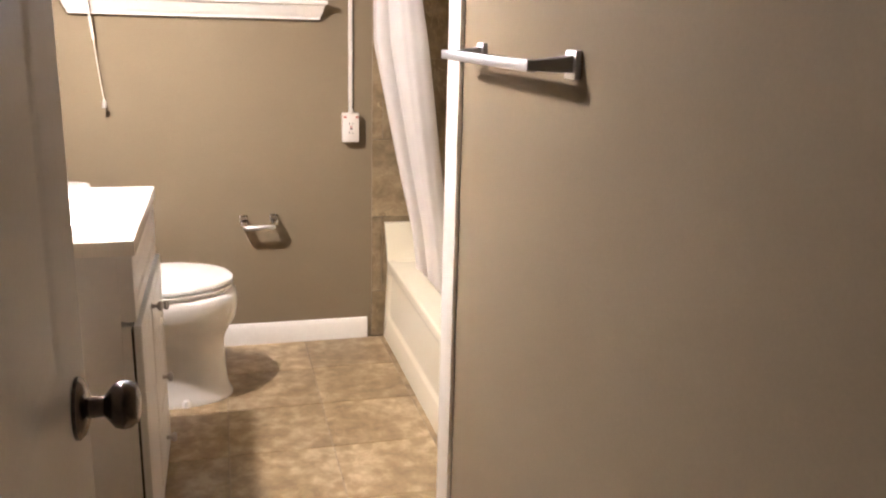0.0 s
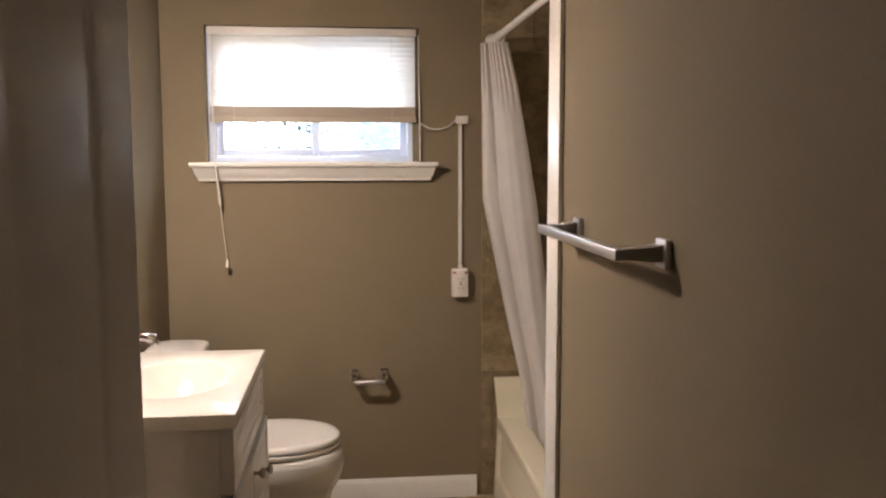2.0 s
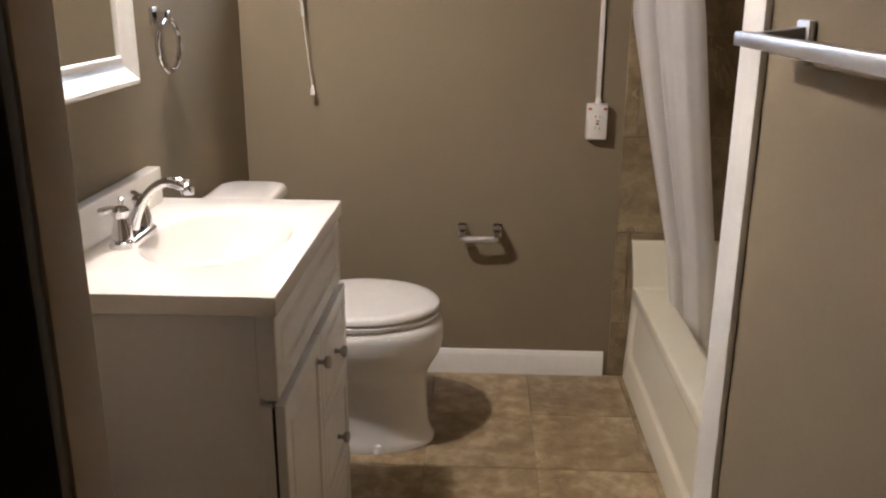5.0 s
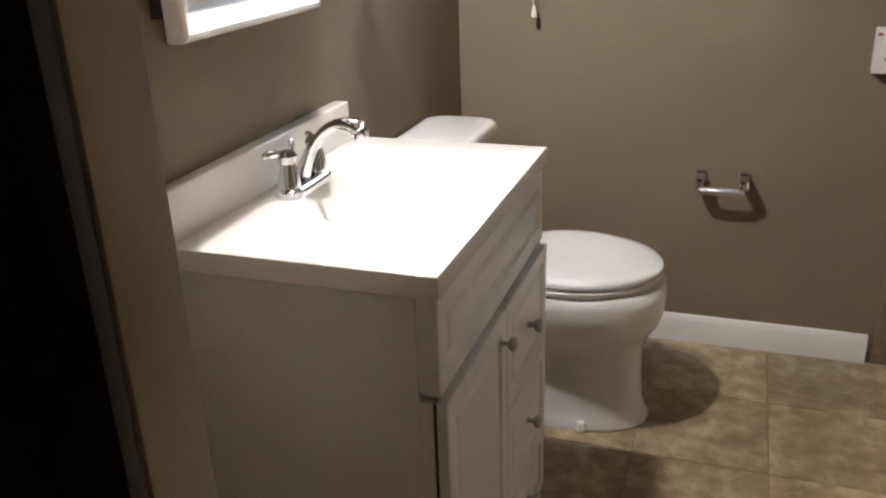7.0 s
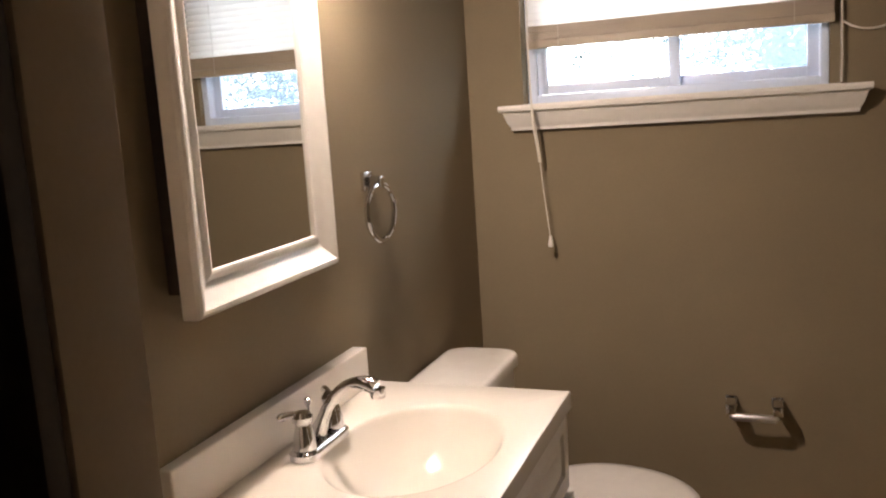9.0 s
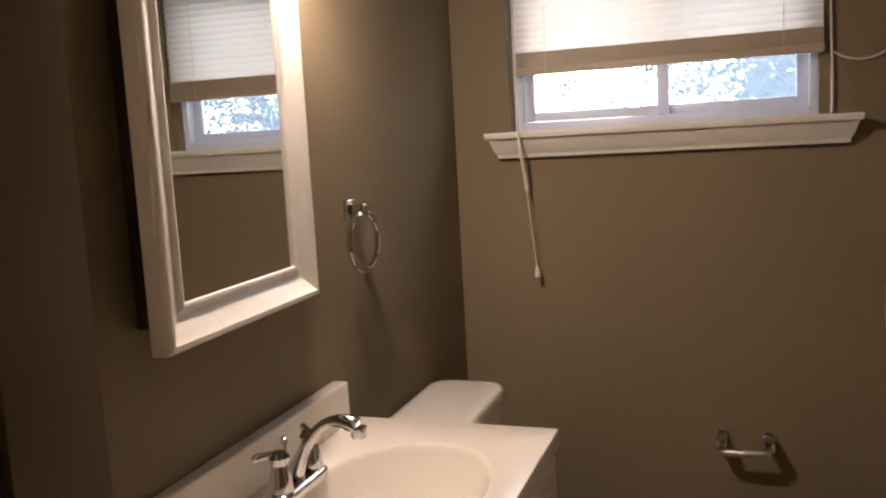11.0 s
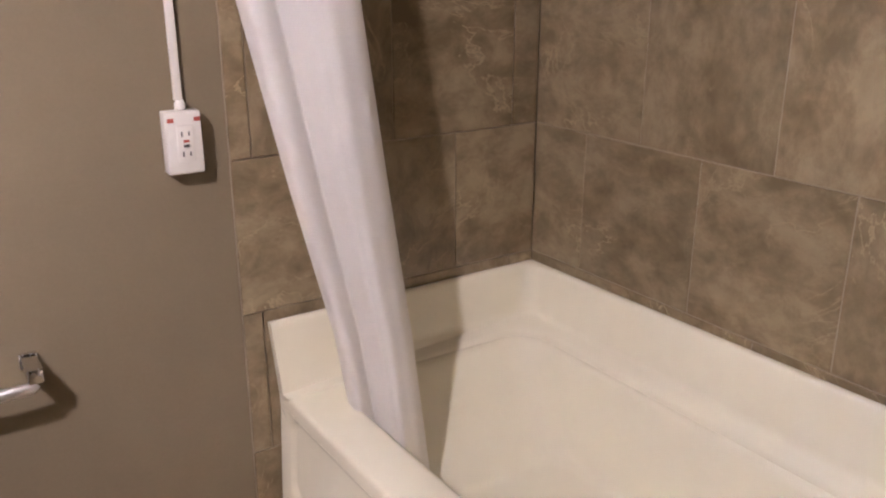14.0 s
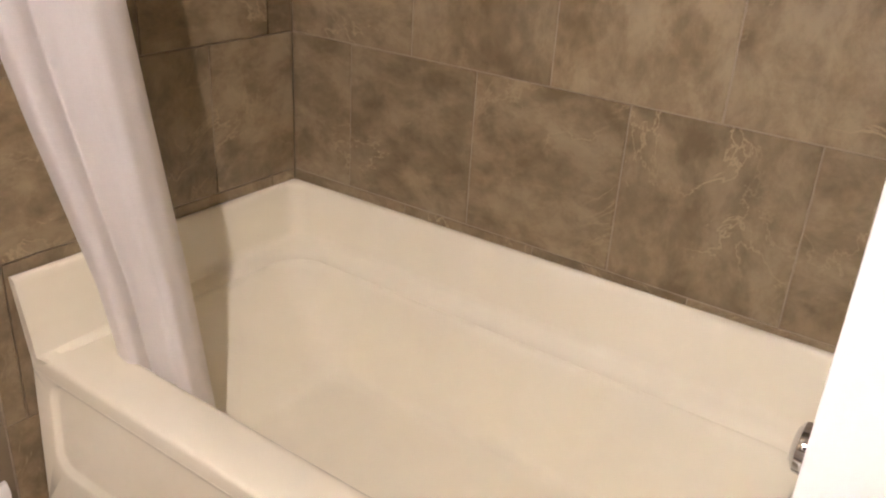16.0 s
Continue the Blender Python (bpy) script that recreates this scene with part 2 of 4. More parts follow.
def add_box(bm, a, b, bevel=0.0, seg=2):
    m = Matrix.Translation([(p + q) / 2 for p, q in zip(a, b)]) @ Matrix.Diagonal([abs(q - p) for p, q in zip(a, b)] + [1])
    vs = bmesh.ops.create_cube(bm, size=1, matrix=m)["verts"]
    if bevel:
        es = list({e for v in vs for e in v.link_edges})
        bmesh.ops.bevel(bm, geom=es, offset=bevel, segments=seg, profile=0.5, affect="EDGES")
    return bm


def box(a, b, bevel=0.0, seg=2):
    return add_box(bmesh.new(), a, b, bevel, seg)


def boxes(*pairs, bevel=0.0):
    bm = bmesh.new()
    for a, b in pairs:
        add_box(bm, a, b, bevel)
    return bm


def loft(bm, rings, close=True, cap0=False, cap1=False):
    vv = [[bm.verts.new(p) for p in r] for r in rings]
    for r, s in zip(vv, vv[1:]):
        k = len(r)
        for i in range(k if close else k - 1):
            j = (i + 1) % k
            bm.faces.new((r[i], r[j], s[j], s[i]))
    if cap0:
        bm.faces.new(vv[0][::-1])
    if cap1:
        bm.faces.new(vv[-1])
    return bm


def circle(c, r, axis="z", n=20, ry=None):
    out = []
    for i in range(n):
        a = 2 * math.pi * i / n
        u, v = r * math.cos(a), (ry or r) * math.sin(a)
        x, y, z = c
        out.append({"z": (x + u, y + v, z), "x": (x, y + u, z + v), "y": (x + u, y, z + v)}[axis])
    return out


def lathe(c, prof, axis="z", n=24, cap0=True, cap1=True):
    """prof: rows of (radius, distance along the axis)."""
    k = "xyz".index(axis)
    rings = []
    for r, d in prof:
        p = list(c)
        p[k] += d
        rings.append(circle(p, r, axis, n))
    return loft(bmesh.new(), rings, True, cap0, cap1)


def tube(bm, pts, r, n=10, caps=True, flat=1.0):
    pts = [Vector(p) for p in pts]
    rings, up = [], None
    for i, p in enumerate(pts):
        d = (pts[min(i + 1, len(pts) - 1)] - pts[max(i - 1, 0)]).normalized()
        if up is None:
            up = Vector((0, 0, 1)) if abs(d.z) < 0.9 else Vector((0, 1, 0))
        s = d.cross(up).normalized()
        up = s.cross(d).normalized()
        rr = r[i] if isinstance(r, (list, tuple)) else r
        rings.append([p + s * (rr * math.cos(2 * math.pi * k / n)) + up * (rr * flat * math.sin(2 * math.pi * k / n)) for k in range(n)])
    return loft(bm, rings, True, caps, caps)


def rrect(x0, x1, y0, y1, r, n=7):
    out = []
    for cx, cy, a0 in ((x1 - r, y1 - r, 0), (x0 + r, y1 - r, 90), (x0 + r, y0 + r, 180), (x1 - r, y0 + r, 270)):
        for i in range(n + 1):
            a = radians(a0 + 90 * i / n)
            out.append((cx + r * math.cos(a), cy + r * math.sin(a)))
    return out


def bez(p0, p1, p2, p3, n=12):
    ps = [Vector(p) for p in (p0, p1, p2, p3)]
    out = []
    for i in range(n + 1):
        t = i / n
        s = 1 - t
        out.append(ps[0] * s ** 3 + ps[1] * 3 * s * s * t + ps[2] * 3 * s * t * t + ps[3] * t ** 3)
    return out


# ---------------------------------------------------------------- the plan
N, EAST, TOWEL = 4.376, 2.417, 1.600
SKEW = 0.015
CEIL_Z, END_Y = 2.42, 2.992
WX0, WX1, WZ0, WZ1 = 0.517, 1.372, 1.433, 1.975
ALCOVE_X, TUB_X = 1.63, 1.683


def west(y):
    """The west wall runs a little out of square."""
    return 0.347 + (N - y) * SKEW


floor = solid("floor", box((-3.12, -5.12, -0.12), (2.56, 4.52, -0.004)), GROUT, "tan stone-look tile floor with pale joints", "floor", kind="structure", smooth=None)
wall_n = solid("wall_north", boxes(
    ((0.20, N, 0), (WX0, N + 0.15, CEIL_Z)), ((WX1, N, 0), (2.56, N + 0.15, CEIL_Z)),
    ((WX0, N, 0), (WX1, N + 0.15, WZ0 - 0.005)), ((WX0, N, WZ1), (WX1, N + 0.15, CEIL_Z))), WALL,
    "taupe painted wall with a window and tiled end", "wall", kind="structure", smooth=None)
wall_e = solid("wall_east", box((EAST + 0.006, END_Y - 0.11, 0), (2.56, N, CEIL_Z)), WALL, "brown tiled wall behind the bathtub", "wall", kind="structure", smooth=None)
wall_w = solid("wall_west", loft(bmesh.new(), [[(0.20, 2.484, z), (west(2.484), 2.484, z), (west(N), N, z), (0.20, N, z)] for z in (0, CEIL_Z)], True, True, True), WALL, "taupe painted wall behind the vanity", "wall", kind="structure", smooth=None)
solid("wall_partition", box((0.24, 2.390, 0), (0.675, 2.484, CEIL_Z), 0.003), WALL_LIFTED, "end of a short partition wall, taupe lightened for missing bounce light", "wall", kind="structure")
# this wall's near-black colour stands in for the shade behind the door
solid("wall_recess", box((0.12, 1.07, 0), (0.24, 2.484, CEIL_Z)), UNLIT_BROWN, "recess wall behind the door, near-black in place of shade", "wall", kind="structure", smooth=None)
solid("wall_south", boxes(((-3.0, 0.95, 0), (0.80, 1.07, CEIL_Z)), ((0.80, 0.95, 2.07), (TOWEL, 1.07, CEIL_Z))), WALL, "taupe wall with the bathroom doorway", "wall", kind="structure", smooth=None)
solid("wall_towel", box((TOWEL, -5.12, 0), (1.70, END_Y, CEIL_Z)), WALL, "taupe painted wall that carries the towel bar", "wall", kind="structure", smooth=None)
wall_p = solid("wall_plumbing", box((1.70, END_Y - 0.11, 0), (EAST + 0.006, END_Y - 0.006, CEIL_Z)), WALL, "brown tiled wall with the tub fittings", "wall", kind="structure", smooth=None)
solid("wall_hall", boxes(((-3.12, -5.0, 0), (-3.0, 1.07, CEIL_Z)), ((-3.0, -5.12, 0), (TOWEL, -5.0, CEIL_Z))), WALL, "taupe painted hallway walls", "wall", kind="structure", smooth=None)
solid("ceiling", box((-3.12, -5.12, CEIL_Z), (2.56, 4.52, CEIL_Z + 0.1)), CEIL, "plain taupe painted ceiling", "ceiling", kind="structure", smooth=None)

# near-black boards added where the partition's hall side is only in shade
shade_boards = thing("recess_shade", (0.45, 2.37, 0), "near-black boards standing in for shade beside the partition wall", "door frame", kind="structure")
part("panel", box((0.242, 2.372, 0.002), (0.585, 2.388, 2.30), 0.002), UNLIT_BROWN, shade_boards)
part("casing", box((0.588, 2.364, 0.002), (0.672, 2.388, 2.30), 0.004), UNLIT_BROWN, shade_boards)

# baseboard along the north wall and the west wall
def board(pts, h, d):
    bm = bmesh.new()
    (x0, y0), (x1, y1) = pts
    dx, dy = x1 - x0, y1 - y0
    k = math.hypot(dx, dy)
    nx, ny = dy / k, -dx / k
    prof = [(0, 0.001), (d, 0.001), (d, h * 0.80), (d * 0.75, h * 0.88), (d * 0.45, h * 0.97), (0, h)]
    loft(bm, [[(x + nx * o, y + ny * o, z) for o, z in prof] for x, y in pts], True, True, True)
    return bm


solid("baseboard", board([(west(N), N - 0.0005), (1.611, N - 0.0005)], 0.093, 0.016), WHITE, "white painted wooden baseboard", "baseboard", kind="structure")
solid("baseboard", board([(west(3.515) + 0.0005, 3.515), (west(N - 0.018) + 0.0005, N - 0.018)], 0.093, 0.016), WHITE, "white painted wooden baseboard", "baseboard", kind="structure")

# white corner boards at the end of the towel wall
trim = thing("trim", (1.60, 2.96, 0), "white painted corner board at the wall end", "trim", kind="structure")
part("face_board", box((TOWEL - 0.013, END_Y - 0.096, 0.001), (TOWEL - 0.0005, END_Y + 0.016, CEIL_Z - 0.002), 0.003), WHITE, trim)
part("return_board", box((TOWEL, END_Y + 0.0005, 0.001), (1.684, END_Y + 0.014, CEIL_Z - 0.002), 0.003), WHITE, trim)

# ---------------------------------------------------------------- door with its knob
DX0, DX1, DY0, DY1 = 0.822, 0.857, 1.075, 1.830
door = thing("door_1", (0.84, 1.08, 0.0), "white panelled interior door standing open", "door", kind="structure")


def door_slab():
    bm = bmesh.new()
    h, z0 = 2.03, 0.012
    cols = ((DY0 + 0.105, DY0 + 0.335), (DY1 - 0.335, DY1 - 0.115))
    rows = ((0.22, 0.80), (0.99, 1.60), (1.70, 1.92))
    ys = sorted({DY0, DY1, *[v for c in cols for v in c]})
    zs = sorted({z0, z0 + h, *[v for r in rows for v in r]})
    for x, sgn in ((DX1, 1), (DX0, -1)):
        for ya, yb in zip(ys, ys[1:]):
            for za, zb in zip(zs, zs[1:]):
                if (ya, yb) in cols and (za, zb) in rows:
                    rings = []
                    for ins, dep in ((0, 0), (0.008, 0.0030), (0.018, 0.0040), (0.030, 0.0022), (0.046, 0.0010)):
                        xx = x - sgn * dep
                        rings.append([(xx, ya + ins, za + ins), (xx, yb - ins, za + ins), (xx, yb - ins, zb - ins), (xx, ya + ins, zb - ins)])
                    loft(bm, rings, True, False, True)
                else:
                    bm.faces.new([bm.verts.new(p) for p in ((x, ya, za), (x, yb, za), (x, yb, zb), (x, ya, zb))])
    ends = [(DX0, DY0), (DX1, DY0), (DX1, DY1), (DX0, DY1)]
    for i in (0, 2):
        (xa, ya), (xb, yb) = ends[i], ends[i + 1]
        bm.faces.new([bm.verts.new(p) for p in ((xa, ya, z0), (xb, yb, z0), (xb, yb, z0 + h), (xa, ya, z0 + h))])
    for z in (z0, z0 + h):
        bm.faces.new([bm.verts.new((x, y, z)) for x, y in ends])
    bmesh.ops.remove_doubles(bm, verts=bm.verts, dist=0.0004)
    return bm


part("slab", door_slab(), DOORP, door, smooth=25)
KY, KZ = DY1 - 0.066, 0.938
for sgn, fx in ((1, DX1), (-1, DX0)):
    s = sgn
    knob = part("door_handle", lathe((fx, KY, KZ), [(0.012, 0.012 * s), (0.0115, 0.028 * s), (0.017, 0.033 * s), (0.024, 0.039 * s), (0.0265, 0.047 * s), (0.0255, 0.055 * s), (0.020, 0.062 * s), (0.010, 0.065 * s)], "x"), BRONZE, door, "dark pewter round door knob")
    part("rosette", lathe((fx, KY, KZ), [(0.034, 0.0), (0.034, 0.004 * s), (0.029, 0.009 * s), (0.016, 0.013 * s)], "x", 28), BRONZE, knob)
for z in (0.25, 1.05, 1.85):
    part("hinge", boxes(((DX0 - 0.003, DY0 - 0.004, z - 0.045), (DX0 + 0.03, DY0 - 0.0005, z + 0.045))), NICKEL, door)

# ---------------------------------------------------------------- window, sill, blind
win = thing("window_1", (0.945, N + 0.06, WZ0), "white vinyl sliding window with a wooden sill", "window", kind="structure")
FY0, FY1 = N + 0.060, N + 0.125
part("jamb_strip", box((WX1 - 0.024, N + 0.038, WZ0 + 0.0025), (WX1 - 0.0005, FY1, WZ1 - 0.001)), WALL, win, "taupe painted strip beside the sash", smooth=None)
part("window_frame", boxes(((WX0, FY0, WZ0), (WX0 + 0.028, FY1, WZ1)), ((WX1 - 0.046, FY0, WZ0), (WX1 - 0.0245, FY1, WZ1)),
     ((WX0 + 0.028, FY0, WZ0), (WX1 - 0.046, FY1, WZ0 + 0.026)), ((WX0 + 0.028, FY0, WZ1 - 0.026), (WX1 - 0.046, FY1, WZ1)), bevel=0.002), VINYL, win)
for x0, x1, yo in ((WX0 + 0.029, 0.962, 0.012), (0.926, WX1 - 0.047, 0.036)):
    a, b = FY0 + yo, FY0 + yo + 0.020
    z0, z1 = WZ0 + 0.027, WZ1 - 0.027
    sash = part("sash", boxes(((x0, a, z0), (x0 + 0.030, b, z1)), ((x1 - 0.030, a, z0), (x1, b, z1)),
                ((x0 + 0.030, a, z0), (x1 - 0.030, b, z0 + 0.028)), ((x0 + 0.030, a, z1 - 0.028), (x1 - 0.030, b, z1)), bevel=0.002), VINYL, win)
    g = part("pane", box((x0 + 0.026, a + 0.008, z0 + 0.024), (x1 - 0.026, a + 0.012, z1 - 0.024)), GLASS, sash, smooth=None)
    g.visible_shadow = False
scr = part("insect_screen", box((0.945, FY1 - 0.006, WZ0 + 0.02), (WX1 - 0.03, FY1 - 0.005, WZ1 - 0.02)), SCREEN, win, "grey mesh insect screen", smooth=None)


def sill():
    bm = bmesh.new()
    xl, xr = 0.494, 1.404
    # a moulded apron whose ends are cut back under the top
    prof = [(0.000, 0.0), (0.066, 0.0), (0.068, -0.006), (0.066, -0.016), (0.052, -0.020), (0.046, -0.030), (0.036, -0.050), (0.022, -0.064), (0.020, -0.074), (0.0, -0.074)]
    rings = []
    for sgn, x in ((-1, xl), (1, xr)):
        rings.append([(x + sgn * (0.012 + (d - 0.02) * 0.55), N - d, WZ0 + dz) for d, dz in prof])
    return loft(bm, rings, True, True, True)


part("window_sill", sill(), WHITE, win, "white painted moulded window sill", smooth=25)
part("stool_board", box((WX0 + 0.001, N - 0.002, WZ0 - 0.004), (WX1 - 0.001, FY0 + 0.002, WZ0 + 0.002)), WHITE, win)

blind = thing("window_blind", (0.945, N + 0.03, WZ1 - 0.03), "half-lowered white mini blind in the window", "blind")
BX0, BX1, BY = WX0 + 0.010, WX1 - 0.012, N + 0.024
part("headrail", box((BX0, BY - 0.016, WZ1 - 0.034), (BX1, BY + 0.016, WZ1 - 0.003), 0.002), PLASTIC, blind)


def slat_mesh(tilt, length, mat):
    bm = bmesh.new()
    rings = []
    for k in range(7):
        u = (k / 6 - 0.5) * 0.0255
        c = 0.0022 * (1 - (2 * u / 0.0255) ** 2)
        y = u * math.cos(tilt) - c * math.sin(tilt)
        z = u * math.sin(tilt) + c * math.cos(tilt)
        rings.append([(-length / 2, y, z), (length / 2, y, z)])
    loft(bm, rings, False)
    return mesh_from("slat", bm, mat, 60)


slat_me = slat_mesh(radians(62), BX1 - BX0 - 0.008, SLAT)
# stacked slats take the rail's tan: their missing backlight is put into colour
shaded_slat_me = mesh_from("slat", box((-(BX1 - BX0) / 2 + 0.004, -0.0125, -0.00095), ((BX1 - BX0) / 2 - 0.004, 0.0125, 0.00095), 0.0003, 1), RAIL)
rng = random.Random(5)
zz = WZ1 - 0.046
while zz > 1.652:
    ob = new("slat", slat_me)
    ob.parent = blind
    ob.matrix_parent_inverse = Matrix.Translation(-blind.location)
    ob.matrix_basis = pose((BX0 + BX1) / 2, BY + rng.uniform(-0.0006, 0.0006), zz, rng.uniform(-3, 3), rng.uniform(-0.07, 0.07), 0)
    zz -= 0.0200
for k in range(19):
    ob = new("slat", shaded_slat_me)
    ob.parent = blind
    ob.matrix_parent_inverse = Matrix.Translation(-blind.location)
    ob.matrix_basis = pose((BX0 + BX1) / 2, BY + rng.uniform(-0.001, 0.001), 1.6192 + 0.0021 * k, 0, rng.uniform(-0.1, 0.1), 0)
part("bottom_rail", box((BX0 + 0.002, BY - 0.014, 1.594), (BX1 - 0.002, BY + 0.014, 1.618), 0.004), RAIL, blind, "cream bottom rail of the blind")
for x in (BX0 + 0.10, BX1 - 0.10):
    bm = bmesh.new()
    tube(bm, [(x, BY - 0.0155, 1.60), (x, BY - 0.0155, WZ1 - 0.02)], 0.0011, 5)
    part("ladder_cord", bm, CORD, blind)
# lift cords with a joiner and one tassel, hanging in front of the sill
bm = bmesh.new()
tube(bm, bez((0.548, BY - 0.020, WZ1 - 0.03), (0.549, N - 0.03, 1.80), (0.552, N - 0.076, 1.60), (0.560, N - 0.074, 1.42), 14), 0.0028, 7)
tube(bm, bez((0.560, N - 0.074, 1.42), (0.563, N - 0.072, 1.36), (0.567, N - 0.05, 1.32), (0.570, N - 0.045, 1.265), 8), [0.0050] * 9, 8)
part("lift_cord", bm, CORD, blind)
bm = bmesh.new()
tube(bm, bez((0.570, N - 0.045, 1.265), (0.574, N - 0.043, 1.20), (0.584, N - 0.043, 1.10), (0.590, N - 0.043, 1.045), 10), 0.0014, 6)
part("pull_string", bm, CORD, blind)
part("tassel", lathe((0.591, N - 0.043, 1.013), [(0.0075, 0.0), (0.0080, 0.006), (0.0065, 0.020), (0.0035, 0.033)], "z", 12), PLASTIC, blind)
bm = bmesh.new()
tube(bm, [(WX1 - 0.004, BY - 0.02, WZ1 - 0.03), (WX1 - 0.002, N - 0.012, 1.70), (WX1 + 0.001, N - 0.014, 1.50), (WX1, N - 0.012, 1.437)], 0.0030, 7)
part("side_cord", bm, CORD, blind)

# ---------------------------------------------------------------- outlet, cable channel and cable on the north wall
outlet = thing("wall_outlet", (1.537, N, 0.93), "white surface-mounted electrical outlet box on the wall", "outlet")
part("box", box((1.503, N - 0.034, 0.872), (1.571, N - 0.0005, 0.991), 0.004), PLASTIC, outlet)
part("cover", box((1.505, N - 0.038, 0.875), (1.569, N - 0.0345, 0.988), 0.0015), PLASTIC, outlet)
face = part("socket_face", box((1.521, N - 0.0415, 0.897), (1.553, N - 0.0385, 0.966), 0.001), PLASTIC, outlet)
for z in (0.950, 0.912):
    part("slot", boxes(((1.529, N - 0.0424, z - 0.005), (1.5315, N - 0.0418, z + 0.005)), ((1.5425, N - 0.0424, z - 0.004), (1.545, N - 0.0418, z + 0.004))), SLOT, face)
part("button", box((1.532, N - 0.043, 0.934), (1.543, N - 0.0418, 0.939)), REDP, face, "small red test button")
part("button", box((1.532, N - 0.043, 0.925), (1.543, N - 0.0418, 0.930)), SLOT, face)
for x in (1.512, 1.562):
    part("mark", box((x - 0.006, N - 0.0392, 0.972), (x + 0.006, N - 0.0384, 0.980)), REDP, outlet)
chan = thing("cable_channel", (1.541, N, 1.30), "white plastic cable channel running down the wall", "cable channel")
part("channel", box((1.532, N - 0.012, 1.008), (1.547, N - 0.0005, 1.588), 0.002), PLASTIC, chan)
part("lower_fitting", lathe((1.540, N - 0.014, 0.9915), [(0.011, 0.0), (0.011, 0.010), (0.007, 0.018)], "z", 12), PLASTIC, chan)
part("end_box", box((1.521, N - 0.026, 1.590), (1.570, N - 0.0005, 1.622), 0.003), PLASTIC, chan)
bm = bmesh.new()
tube(bm, bez((1.376, N - 0.006, 1.592), (1.42, N - 0.010, 1.552), (1.49, N - 0.012, 1.562), (1.521, N - 0.013, 1.607), 16), 0.0028, 8)
solid("cable", bm, CORD, "thin white cable drooping from the window", "cable")

# ---------------------------------------------------------------- bathtub
tub = thing("bathtub", (2.05, 3.69, 0), "glossy almond acrylic alcove bathtub with raised flange", "bathtub")
TY0, TY1, TX1 = END_Y + 0.001, N - 0.0087, EAST - 0.0008


def ring(x0, x1, y0, y1, r, z):
    return [(x, y, z) for x, y in rrect(x0, x1, y0, y1, r)]


bx0, bx1, by0, by1 = 1.805, 2.352, 3.070, 4.300
RIM_X, RIM_Z = 1.698, 0.355
rings = [ring(RIM_X + 0.02, TX1, TY0, TY1, 0.004, 0.318), ring(RIM_X, TX1, TY0, TY1, 0.004, 0.319), ring(RIM_X, TX1, TY0, TY1, 0.004, RIM_Z - 0.012), ring(RIM_X + 0.0015, TX1 - 0.002, TY0 + 0.002, TY1 - 0.002, 0.006, RIM_Z - 0.006),
         ring(RIM_X + 0.005, TX1 - 0.004, TY0 + 0.004, TY1 - 0.004, 0.008, RIM_Z - 0.002), ring(RIM_X + 0.011, TX1 - 0.006, TY0 + 0.006, TY1 - 0.006, 0.010, RIM_Z - 0.0005),
         ring(bx0 - 0.010, bx1 + 0.010, by0 - 0.010, by1 + 0.010, 0.085, RIM_Z)]
# inset on the long sides, inset on the sloping backrest end, height
for ins, end, z in ((-0.003, -0.003, 0.3543), (0.003, 0.003, 0.3510), (0.007, 0.008, 0.3450), (0.0095, 0.013, 0.335), (0.014, 0.036, 0.29), (0.021, 0.088, 0.21), (0.026, 0.132, 0.145), (0.028, 0.148, 0.119),
                    (0.031, 0.155, 0.106), (0.037, 0.163, 0.0965), (0.047, 0.174, 0.0915), (0.060, 0.190, 0.0893), (0.12, 0.255, 0.0868)):
    rings.append(ring(bx0 + ins, bx1 - ins, by0 + ins, by1 - end, 0.078 + 0.25 * ins, z))
part("basin", loft(bmesh.new(), rings, True, False, True), TUBM, tub, smooth=50)


def flange():
    bm = bmesh.new()
    prof = [(0.0, 0.30), (0.0, 0.5200), (0.0025, 0.5222), (0.0060, 0.5225), (0.0110, 0.5215), (0.0145, 0.5185), (0.0165, 0.5130), (0.0175, 0.505), (0.0225, 0.404), (0.0239, 0.394), (0.0290, 0.387), (0.0350, 0.3835), (0.0500, 0.3725), (0.0560, 0.3660), (0.0585, 0.3535)]
    rows = []
    for d, z in prof:
        r = 0.004 + 1.9 * d if d < 0.03 else 0.061 + 1.0 * (d - 0.03)
        lean = (0.5225 - z) * 0.09
        # towards the open front the ledge runs out into the flat rim
        zf = z if d < 0.024 else 0.3535 + max(0.0, 0.0275 - d)
        pts = [(TUB_X + lean, TY1 - d, zf)]
        for k in range(13):
            a = radians(90 - 90 * k / 12)
            pts.append((TX1 - d - r + r * math.cos(a), TY1 - d - r + r * math.sin(a), z))
        for k in range(13):
            a = radians(-90 * k / 12)
            pts.append((TX1 - d - r + r * math.cos(a), TY0 + d + r + r * math.sin(a), z))
        pts.append((TUB_X + lean, TY0 + d, zf))
        # the top edge climbs a little along the long wall
        rows.append([(x, y, h + 0.016 * max(0.0, (TY1 - y) / (TY1 - TY0)) * (x > TUB_X + 0.1) * (h > 0.45)) for x, y, h in pts])
    vv = [[bm.verts.new(p) for p in r] for r in rows]
    for r, s in zip(vv, vv[1:]):
        for i in range(len(r) - 1):
            bm.faces.new((r[i], r[i + 1], s[i + 1], s[i]))
    bm.faces.new([r[0] for r in vv])
    bm.faces.new([r[-1] for r in vv])
    return bm


part("flange", flange(), TUBM, tub, smooth=50)


